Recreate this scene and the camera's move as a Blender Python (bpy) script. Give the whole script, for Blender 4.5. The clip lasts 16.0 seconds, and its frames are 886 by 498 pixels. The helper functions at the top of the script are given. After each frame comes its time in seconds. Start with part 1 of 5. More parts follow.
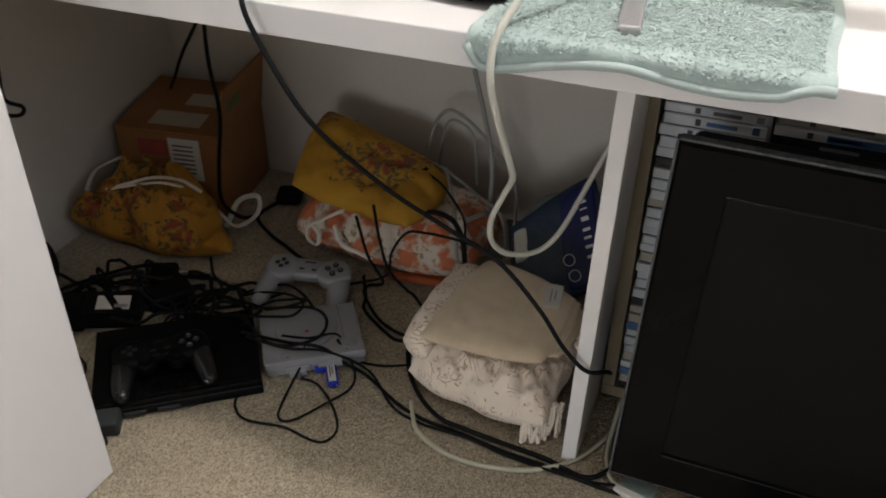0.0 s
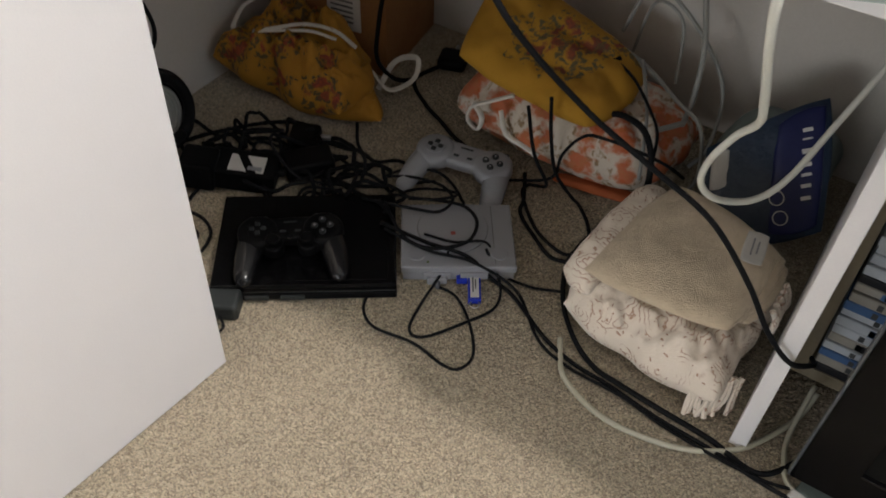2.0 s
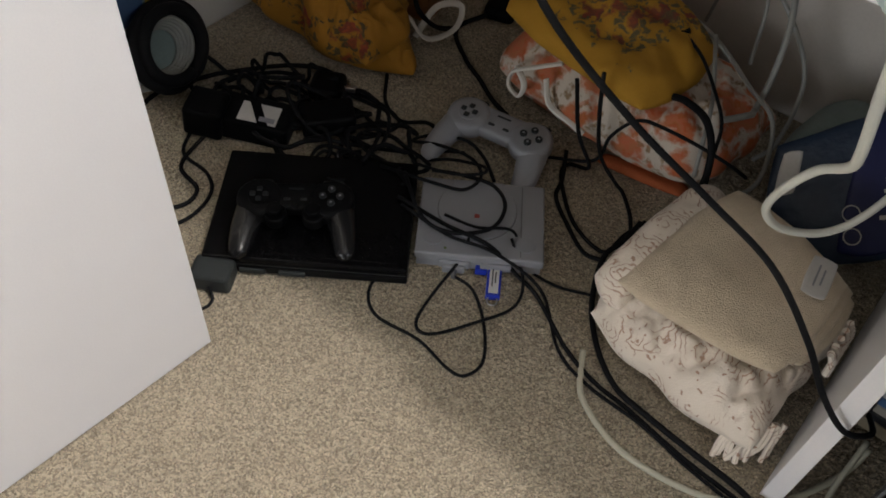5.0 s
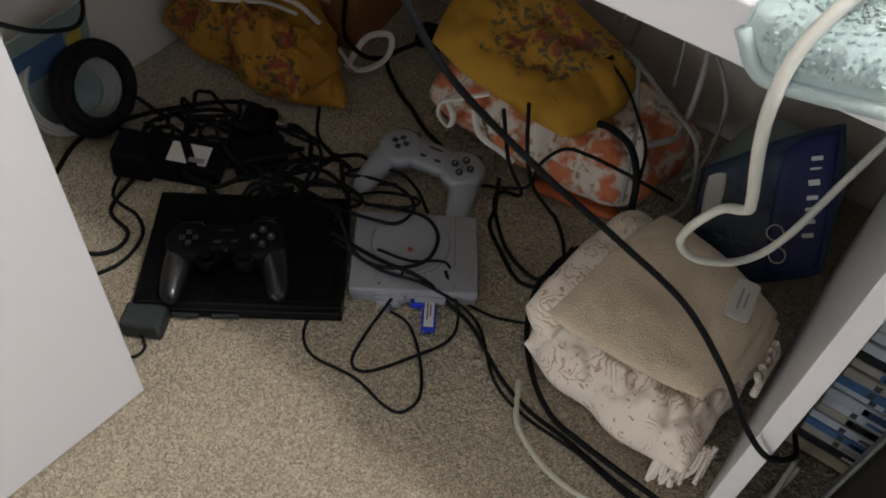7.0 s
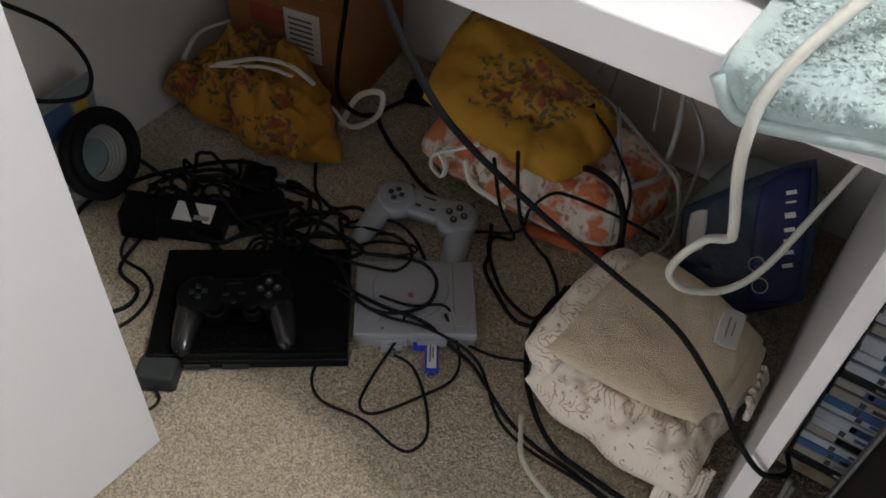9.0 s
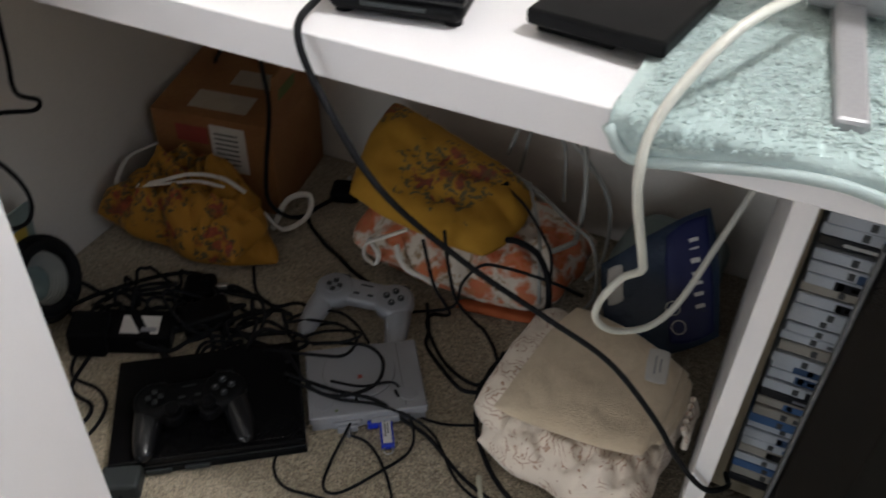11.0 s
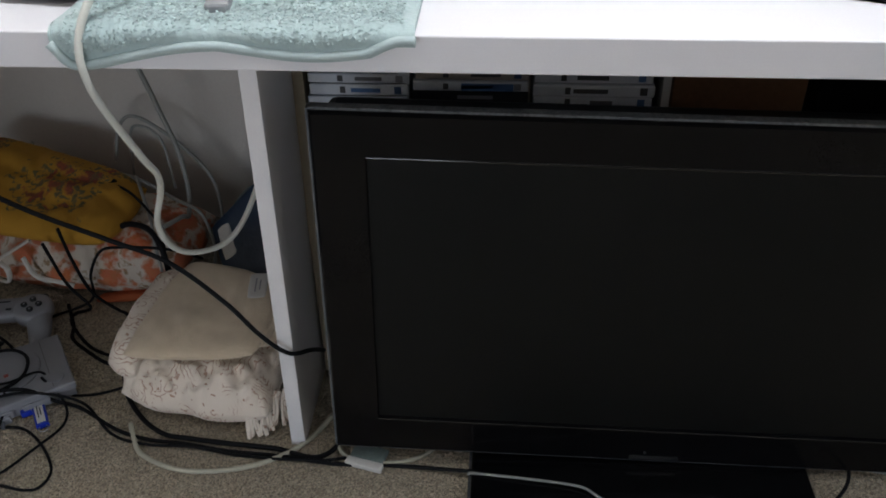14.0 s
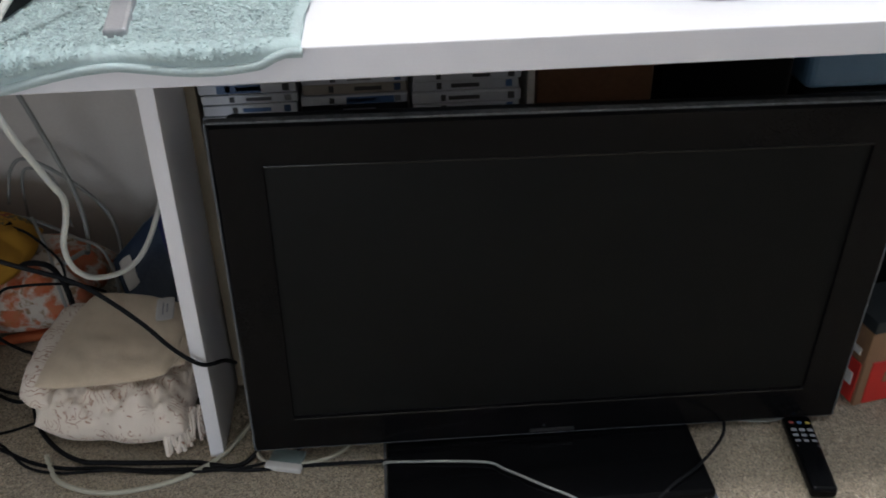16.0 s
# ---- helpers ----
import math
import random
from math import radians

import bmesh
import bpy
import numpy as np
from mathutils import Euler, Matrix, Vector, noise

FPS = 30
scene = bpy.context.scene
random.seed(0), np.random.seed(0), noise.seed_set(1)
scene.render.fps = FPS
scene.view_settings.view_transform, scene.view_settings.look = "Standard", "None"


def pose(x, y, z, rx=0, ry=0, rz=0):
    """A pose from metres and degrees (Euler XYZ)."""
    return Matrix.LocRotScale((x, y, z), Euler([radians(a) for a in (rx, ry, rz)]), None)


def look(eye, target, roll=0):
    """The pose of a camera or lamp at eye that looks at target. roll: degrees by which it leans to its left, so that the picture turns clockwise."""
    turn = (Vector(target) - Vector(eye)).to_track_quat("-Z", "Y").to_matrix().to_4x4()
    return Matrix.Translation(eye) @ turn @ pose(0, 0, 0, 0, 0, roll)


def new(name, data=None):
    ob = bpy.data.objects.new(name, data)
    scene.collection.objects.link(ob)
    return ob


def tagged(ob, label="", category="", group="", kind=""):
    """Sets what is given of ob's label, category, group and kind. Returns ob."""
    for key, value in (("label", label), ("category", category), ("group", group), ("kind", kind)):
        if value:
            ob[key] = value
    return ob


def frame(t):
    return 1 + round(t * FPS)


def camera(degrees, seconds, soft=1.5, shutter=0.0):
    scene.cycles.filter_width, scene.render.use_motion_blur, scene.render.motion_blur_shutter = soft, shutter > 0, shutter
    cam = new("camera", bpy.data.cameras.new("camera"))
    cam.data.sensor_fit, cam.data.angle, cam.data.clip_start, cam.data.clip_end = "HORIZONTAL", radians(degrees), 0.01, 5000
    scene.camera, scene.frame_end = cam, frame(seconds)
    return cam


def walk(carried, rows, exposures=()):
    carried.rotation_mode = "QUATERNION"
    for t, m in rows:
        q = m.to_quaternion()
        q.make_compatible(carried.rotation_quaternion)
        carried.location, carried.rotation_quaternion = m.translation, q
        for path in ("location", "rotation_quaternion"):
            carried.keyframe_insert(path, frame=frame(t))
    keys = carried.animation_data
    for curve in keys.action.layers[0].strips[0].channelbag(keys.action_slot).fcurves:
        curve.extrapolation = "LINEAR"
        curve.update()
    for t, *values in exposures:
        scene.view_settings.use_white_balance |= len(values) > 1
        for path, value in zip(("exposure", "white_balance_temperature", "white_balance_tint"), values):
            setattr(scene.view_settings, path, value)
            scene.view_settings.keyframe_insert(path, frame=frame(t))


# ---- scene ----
cam = camera(54.0, 16.0, soft=1.7, shutter=0.5)
PATH = [
    (0, (0.1368, -0.7894, 0.8912), (-0.3000, 0.3582, 0.0296), 0.51),
    (0.5, (0.1541, -0.7758, 0.8966), (-0.3615, 0.3204, 0.0120), 0.14),
    (1, (0.1323, -0.7363, 0.8995), (-0.4433, 0.2819, -0.0396), -1.04),
    (1.5, (0.0626, -0.6694, 0.8759), (-0.5085, 0.2741, -0.1408), 0.20),
    (2, (0.0066, -0.6234, 0.8449), (-0.5420, 0.2628, -0.2339), 2.31),
    (2.5, (-0.0123, -0.5642, 0.8270), (-0.5460, 0.2741, -0.2965), 3.50),
    (3, (-0.0416, -0.5374, 0.8171), (-0.5782, 0.2535, -0.3390), 4.83),
    (3.5, (-0.0500, -0.5179, 0.8106), (-0.5986, 0.2403, -0.3616), 4.75),
    (4, (-0.0493, -0.5018, 0.8058), (-0.5995, 0.2531, -0.3679), 4.60),
    (6.5, (-0.0442, -0.4660, 0.8277), (-0.5630, 0.3059, -0.3493), 4.85),
    (7, (-0.0348, -0.4504, 0.8350), (-0.5385, 0.3495, -0.3297), 5.05),
    (7.5, (-0.0366, -0.4499, 0.8450), (-0.5270, 0.3740, -0.3085), 5.01),
    (8, (-0.0387, -0.4608, 0.8487), (-0.5337, 0.3811, -0.2898), 4.57),
    (10.5, (-0.0073, -0.5464, 0.8854), (-0.5462, 0.4198, -0.1275), 2.13),
    (11, (-0.0042, -0.5660, 0.8891), (-0.4803, 0.4761, -0.0792), 1.36),
    (11.5, (0.0357, -0.5766, 0.8980), (-0.3192, 0.5447, -0.0331), 0.04),
    (12, (0.1010, -0.5939, 0.8975), (-0.0953, 0.5856, -0.0082), -0.41),
    (12.5, (0.1609, -0.6332, 0.8942), (0.0503, 0.5701, 0.0054), -1.02),
    (13, (0.2201, -0.6800, 0.8831), (0.1451, 0.5468, 0.0233), -0.89),
    (13.5, (0.2581, -0.7363, 0.8733), (0.1792, 0.4960, 0.0218), -0.72),
    (14, (0.2718, -0.7612, 0.8787), (0.1747, 0.4514, 0.0012), -1.09),
    (14.5, (0.2574, -0.7986, 0.8813), (0.1757, 0.4220, 0.0133), -1.24),
    (15, (0.2638, -0.8195, 0.8865), (0.2243, 0.4177, 0.0393), -1.26),
    (15.5, (0.2740, -0.8353, 0.8900), (0.2926, 0.4146, 0.0610), -1.29),
    (16, (0.2726, -0.8584, 0.8825), (0.3551, 0.3940, 0.0611), -1.32),
]
walk(cam, [(t, look(e, g, r)) for t, e, g, r in PATH],
     exposures=[(0, -0.40, 6650, 10), (1.5, -0.02, 6600, 10), (4, -0.06, 6550, 10), (7, -0.27, 6350, 10), (8, -0.32, 6300, 10), (11, -0.30, 6250, 10), (12.2, -0.70, 6080, 10), (14, -0.56, 5900, 10), (16, -0.50, 5900, 10)])

# ---- world and light ----
scene.view_settings.exposure = 0.0
sky = bpy.data.worlds.new("sky")
scene.world = sky
sky.use_nodes = True
sn = sky.node_tree.nodes
st = sn.new("ShaderNodeTexSky")
st.sky_type = "NISHITA"
st.sun_disc = False
st.sun_elevation, st.sun_rotation = radians(35), radians(160)
sky.node_tree.links.new(st.outputs[0], sn["Background"].inputs[0])
sn["Background"].inputs[1].default_value = 0.1


def area_light(name, m, sx, sy, power, colour):
    d = bpy.data.lights.new(name, "AREA")
    d.shape, d.size, d.size_y, d.energy, d.color = "RECTANGLE", sx, sy, power, colour
    ob = new(name, d)
    ob.matrix_world = m
    return ob


# daylight in the openings of the east and south windows
area_light("window_daylight", pose(2.59, -0.6, 1.6, 0, 90, 0), 1.0, 1.4, 15, (0.82, 0.91, 1.0))
area_light("window_daylight", pose(-0.36, -2.59, 0.33, 90, 0, 0), 1.0, 0.50, 15, (0.86, 0.93, 1.0))
# the ceiling lamp's bulb
bulb = bpy.data.lights.new("ceiling_bulb", "POINT")
bulb.energy, bulb.color, bulb.shadow_soft_size = 96, (1.0, 0.965, 0.925), 0.055
new("ceiling_bulb", bulb).location = (0.5, -0.015, 2.12)


# ---- materials ----
def mat(name, c1, c2=None, rough=0.6, scale=40.0, fine=400.0, bump=0.15, metal=0.0, spec=0.5, mix=0.5, dist=0.001, sheen=0.0, coat=0.0):
    """Two scales of noise between two colours, with a fine bump."""
    m = bpy.data.materials.new(name)
    m.use_nodes = True
    n, l = m.node_tree.nodes, m.node_tree.links
    b = n["Principled BSDF"]
    tc = n.new("ShaderNodeTexCoord")
    a, f = n.new("ShaderNodeTexNoise"), n.new("ShaderNodeTexNoise")
    a.inputs["Scale"].default_value, a.inputs["Detail"].default_value = scale, 4
    f.inputs["Scale"].default_value, f.inputs["Detail"].default_value = fine, 2
    for q in (a, f):
        l.new(tc.outputs["Object"], q.inputs["Vector"])
    ad = n.new("ShaderNodeMath")
    ad.operation = "ADD"
    l.new(a.outputs["Fac"], ad.inputs[0])
    l.new(f.outputs["Fac"], ad.inputs[1])
    ramp = n.new("ShaderNodeMapRange")
    ramp.inputs[1].default_value, ramp.inputs[2].default_value = 1 - mix, 1 + mix
    l.new(ad.outputs[0], ramp.inputs[0])
    mx = n.new("ShaderNodeMix")
    mx.data_type = "RGBA"
    c2 = c2 or tuple(v * 0.8 for v in c1)
    mx.inputs[6].default_value, mx.inputs[7].default_value = (*c1, 1), (*c2, 1)
    l.new(ramp.outputs[0], mx.inputs[0])
    l.new(mx.outputs[2], b.inputs["Base Color"])
    rr = n.new("ShaderNodeMapRange")
    rr.inputs[3].default_value, rr.inputs[4].default_value = max(rough - 0.08, 0.02), min(rough + 0.08, 1)
    l.new(a.outputs["Fac"], rr.inputs[0])
    l.new(rr.outputs[0], b.inputs["Roughness"])
    b.inputs["Metallic"].default_value, b.inputs["Specular IOR Level"].default_value = metal, spec
    b.inputs["Sheen Weight"].default_value, b.inputs["Coat Weight"].default_value = sheen, coat
    if bump:
        bp = n.new("ShaderNodeBump")
        bp.inputs["Strength"].default_value, bp.inputs["Distance"].default_value = bump, dist
        l.new(f.outputs["Fac"], bp.inputs["Height"])
        l.new(bp.outputs[0], b.inputs["Normal"])
    return m


WHITE = mat("white_laminate", (0.78, 0.77, 0.78), (0.72, 0.71, 0.73), 0.42, 3, 600, 0.03)
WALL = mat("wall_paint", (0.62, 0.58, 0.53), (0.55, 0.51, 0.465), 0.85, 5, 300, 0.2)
CEIL = mat("ceiling_paint", (0.86, 0.86, 0.85), (0.82, 0.82, 0.81), 0.9, 5, 300, 0.1)
# colour of the unseen south wall, darkened to cut light bounced under the desk
LOW_BOUNCE = mat("low_bounce_wall", (0.30, 0.28, 0.26), (0.25, 0.235, 0.22), 0.85, 5, 300, 0.2)
BLACK = mat("black_plastic", (0.003, 0.003, 0.0035), (0.0055, 0.0055, 0.006), 0.45, 20, 600, 0.05, spec=0.08)
RUBBER = mat("black_cable_rubber", (0.008, 0.008, 0.009), (0.011, 0.011, 0.012), 0.6, 30, 500, 0.05, spec=0.08)
DARKBOX = mat("dark_grey_plastic", (0.02, 0.023, 0.024), (0.028, 0.032, 0.033), 0.5, 20, 600, 0.1, spec=0.3)
GLOSS = mat("gloss_black", (0.003, 0.003, 0.0035), (0.0045, 0.0045, 0.005), 0.16, 8, 500, 0.0, spec=0.12)
LIP = mat("polished_black_lip", (0.004, 0.004, 0.004), (0.006, 0.006, 0.006), 0.14, 8, 500, 0.0, spec=0.5)
SCREEN = mat("matt_screen", (0.0045, 0.0047, 0.0044), (0.006, 0.0062, 0.0058), 0.5, 6, 900, 0.0, spec=0.12)
CLEAR = mat("clear_acrylic_edge", (0.16, 0.17, 0.18), (0.05, 0.05, 0.055), 0.15, 60, 300, 0.0)
SATIN = mat("satin_dark_plastic", (0.008, 0.008, 0.009), (0.006, 0.006, 0.007), 0.24, 14, 300, 0.0, spec=0.35)
STEEL = mat("brushed_steel", (0.55, 0.55, 0.55), (0.40, 0.40, 0.41), 0.3, 20, 300, 0.02, metal=1.0)
LEG = mat("grey_stand_metal", (0.40, 0.40, 0.41), (0.32, 0.32, 0.33), 0.45, 10, 300, 0.02, metal=0.4)
GREY = mat("grey_plastic", (0.27, 0.27, 0.29), (0.23, 0.23, 0.25), 0.5, 12, 700, 0.08)
GREYDARK = mat("grey_button_plastic", (0.13, 0.13, 0.14), (0.10, 0.10, 0.11), 0.5, 12, 700, 0.05)
GREYMID = mat("grey_disc_button", (0.26, 0.26, 0.28), (0.22, 0.22, 0.24), 0.5, 12, 700, 0.05)
CARD = mat("cardboard", (0.32, 0.145, 0.045), (0.22, 0.09, 0.03), 0.75, 14, 200, 0.15)
CARDRED = mat("red_print", (0.35, 0.05, 0.035), (0.24, 0.04, 0.03), 0.7, 30, 300, 0.05)
CARDGREEN = mat("green_print", (0.12, 0.17, 0.04), (0.09, 0.12, 0.03), 0.7, 30, 300, 0.05)
TAPE = mat("parcel_tape", (0.46, 0.40, 0.32), (0.36, 0.30, 0.23), 0.35, 30, 300, 0.1)
PAPER = mat("white_paper", (0.62, 0.60, 0.57), (0.54, 0.52, 0.49), 0.7, 30, 300, 0.05)
INK = mat("dark_ink", (0.06, 0.06, 0.06), (0.09, 0.09, 0.09), 0.7, 50, 300, 0.0)
RUST = mat("rust_cotton_hem", (0.36, 0.085, 0.02), (0.28, 0.06, 0.015), 0.85, 40, 700, 0.3)
RIBBON = mat("white_cotton_tape", (0.72, 0.69, 0.64), (0.60, 0.57, 0.52), 0.9, 60, 700, 0.3)
TOWEL = mat("towel_terry", (0.76, 0.63, 0.46), (0.60, 0.48, 0.33), 0.95, 55, 700, 0.9, sheen=0.3, dist=0.003)
HEM = mat("mat_hem", (0.43, 0.51, 0.50), (0.36, 0.44, 0.44), 0.8, 30, 500, 0.3)
BATH = mat("bath_mat_pile", (0.43, 0.53, 0.515), (0.36, 0.455, 0.45), 0.95, 26, 330, 0.35, sheen=0.4, dist=0.002)
WHITECORD = mat("white_cable", (0.66, 0.66, 0.60), (0.58, 0.58, 0.52), 0.45, 30, 500, 0.03)
GREYCORD = mat("grey_cable", (0.30, 0.30, 0.28), (0.24, 0.24, 0.22), 0.5, 30, 500, 0.03)
OLDCORD = mat("yellowed_cable", (0.46, 0.44, 0.35), (0.38, 0.36, 0.28), 0.5, 30, 500, 0.03)
BEIGE = mat("beige_board", (0.34, 0.28, 0.19), (0.27, 0.22, 0.15), 0.6, 12, 200, 0.1)
WOOD = mat("brown_wood", (0.20, 0.10, 0.05), (0.12, 0.06, 0.03), 0.5, 20, 150, 0.1)
BLUEUSB = mat("blue_plastic", (0.01, 0.035, 0.42), (0.01, 0.03, 0.36), 0.35, 20, 500, 0.0)
NAVY = mat("navy_print_film", (0.006, 0.009, 0.055), (0.009, 0.014, 0.075), 0.38, 15, 200, 0.1, spec=0.3)
FILM = mat("blue_plastic_film", (0.008, 0.018, 0.042), (0.018, 0.034, 0.06), 0.32, 18, 120, 0.3, dist=0.004, spec=0.35)
SAGE = mat("grey_green_pouch", (0.20, 0.25, 0.24), (0.15, 0.19, 0.18), 0.6, 12, 300, 0.2)
BLUEBIN = mat("blue_plastic_bin", (0.16, 0.30, 0.48), (0.12, 0.25, 0.42), 0.4, 6, 300, 0.02)
RED = mat("red_print_card", (0.55, 0.03, 0.02), (0.45, 0.025, 0.02), 0.45, 12, 300, 0.02)
BROWNCARD = mat("brown_print_card", (0.26, 0.15, 0.08), (0.20, 0.11, 0.06), 0.5, 30, 300, 0.02)
YELLOW = mat("yellow_print_card", (0.46, 0.33, 0.05), (0.36, 0.25, 0.04), 0.5, 30, 300, 0.02)
BLUECARD = mat("blue_print_card", (0.05, 0.10, 0.20), (0.04, 0.075, 0.16), 0.5, 30, 300, 0.02)
CASES = [mat("case_white", (0.66, 0.68, 0.72), (0.56, 0.58, 0.62), 0.35, 60, 500, 0.0), mat("case_cream", (0.46, 0.42, 0.36), (0.38, 0.34, 0.29), 0.4, 60, 500, 0.0),
         mat("case_black", (0.015, 0.015, 0.017), (0.03, 0.03, 0.035), 0.3, 60, 500, 0.0), mat("case_blue", (0.10, 0.20, 0.40), (0.07, 0.14, 0.30), 0.35, 60, 500, 0.0)]


def floral(name, ground, flower, flower2, leaf, cell=14.0, size=0.42, leafy=0.33, sprays=0.0, bouquets=()):
    """Cotton printed with flowers and leaves, scattered or gathered in bouquets (x, y, z, radius)."""
    m = mat(name, ground, tuple(v * 0.68 for v in ground), 0.85, 13, 900, 0.4)
    n, l = m.node_tree.nodes, m.node_tree.links
    b = n["Principled BSDF"]
    base = b.inputs["Base Color"].links[0].from_socket
    tc = n.new("ShaderNodeTexCoord")
    wob = n.new("ShaderNodeTexNoise")
    wob.inputs["Scale"].default_value, wob.inputs["Detail"].default_value = 60, 3
    l.new(tc.outputs["Object"], wob.inputs["Vector"])
    mixv = n.new("ShaderNodeMix")
    mixv.data_type = "RGBA"
    mixv.blend_type = "LINEAR_LIGHT"
    mixv.inputs[0].default_value = 0.022
    l.new(tc.outputs["Object"], mixv.inputs[6])
    l.new(wob.outputs["Color"], mixv.inputs[7])
    spray = n.new("ShaderNodeTexNoise")
    spray.inputs["Scale"].default_value, spray.inputs["Detail"].default_value = cell * 0.62, 1
    l.new(tc.outputs["Object"], spray.inputs["Vector"])
    where = spray.outputs["Fac"]
    for k, (bx, by, bz, br) in enumerate(bouquets):
        # 0.7 in a bouquet's heart, falling through 0.5 at its ragged rim
        dist = n.new("ShaderNodeVectorMath")
        dist.operation = "DISTANCE"
        dist.inputs[1].default_value = (bx, by, bz)
        l.new(mixv.outputs[2], dist.inputs[0])
        fall = n.new("ShaderNodeMapRange")
        fall.clamp = False
        fall.inputs[1].default_value, fall.inputs[2].default_value = 0.0, br
        fall.inputs[3].default_value, fall.inputs[4].default_value = 0.7, 0.5
        l.new(dist.outputs["Value"], fall.inputs[0])
        if k:
            top = n.new("ShaderNodeMath")
            top.operation = "MAXIMUM"
            l.new(where, top.inputs[0])
            l.new(fall.outputs[0], top.inputs[1])
            where = top.outputs[0]
        else:
            where = fall.outputs[0]
    if bouquets:
        rag = n.new("ShaderNodeMath")
        rag.operation = "MULTIPLY_ADD"
        rag.inputs[1].default_value, rag.inputs[2].default_value = 0.35, -0.175
        l.new(spray.outputs["Fac"], rag.inputs[0])
        summed = n.new("ShaderNodeMath")
        l.new(where, summed.inputs[0])
        l.new(rag.outputs[0], summed.inputs[1])
        where = summed.outputs[0]
    last = base
    for scale, size2, colours, seed in ((cell * 2.3, leafy, (leaf, tuple(v * 0.5 for v in leaf)), 3.1), (cell, size, (flower, flower2), 0.0)):
        off = n.new("ShaderNodeMapping")
        off.inputs["Location"].default_value = (seed, seed * 0.7, seed * 1.3)
        l.new(mixv.outputs[2], off.inputs["Vector"])
        v = n.new("ShaderNodeTexVoronoi")
        v.inputs["Scale"].default_value = scale
        l.new(off.outputs[0], v.inputs["Vector"])
        lt = n.new("ShaderNodeMapRange")
        lt.inputs[1].default_value, lt.inputs[2].default_value = size2 + 0.10, size2 - 0.12
        lt.inputs[3].default_value, lt.inputs[4].default_value = 0.0, 0.9
        l.new(v.outputs["Distance"], lt.inputs[0])
        pet = n.new("ShaderNodeTexVoronoi")
        pet.inputs["Scale"].default_value = scale * 4
        l.new(off.outputs[0], pet.inputs["Vector"])
        two = n.new("ShaderNodeMix")
        two.data_type = "RGBA"
        two.inputs[6].default_value, two.inputs[7].default_value = (*colours[0], 1), (*colours[1], 1)
        l.new(pet.outputs["Distance"], two.inputs[0])
        mx = n.new("ShaderNodeMix")
        mx.data_type = "RGBA"
        # flowers grow in sprays, the leaves reach a little past them
        near = n.new("ShaderNodeMath")
        near.operation = "GREATER_THAN"
        near.inputs[1].default_value = sprays - (0.07 if seed and sprays else 0.0)
        l.new(where, near.inputs[0])
        both = n.new("ShaderNodeMath")
        both.operation = "MULTIPLY"
        l.new(lt.outputs[0], both.inputs[0])
        l.new(near.outputs[0], both.inputs[1])
        l.new(both.outputs[0], mx.inputs[0])
        l.new(last, mx.inputs[6])
        l.new(two.outputs[2], mx.inputs[7])
        last = mx.outputs[2]
    l.new(last, b.inputs["Base Color"])
    return m


MUSTARD = floral("mustard_floral_cotton", (0.43, 0.20, 0.014), (0.36, 0.05, 0.02), (0.13, 0.03, 0.02), (0.085, 0.075, 0.035), 34, 0.42, 0.46, 0.53,
                 [(-0.72, 0.203, 0.11, 0.022), (-0.708, 0.172, 0.075, 0.03), (-0.80, 0.21, 0.12, 0.04), (-0.87, 0.20, 0.09, 0.045), (-0.83, 0.27, 0.13, 0.035), (-0.78, 0.165, 0.06, 0.03)])
MUSTARDFLAT = floral("mustard_cotton", (0.50, 0.255, 0.017), (0.32, 0.045, 0.025), (0.11, 0.04, 0.03), (0.115, 0.11, 0.06), 34, 0.44, 0.47, 0.53,
                     [(-0.413, 0.354, 0.165, 0.058), (-0.55, 0.43, 0.20, 0.03), (-0.575, 0.30, 0.12, 0.03), (-0.33, 0.42, 0.16, 0.03)])
ORANGE = floral("orange_floral_cotton", (0.66, 0.58, 0.49), (0.50, 0.08, 0.018), (0.40, 0.12, 0.025), (0.30, 0.18, 0.08), 25, 0.52, 0.33)


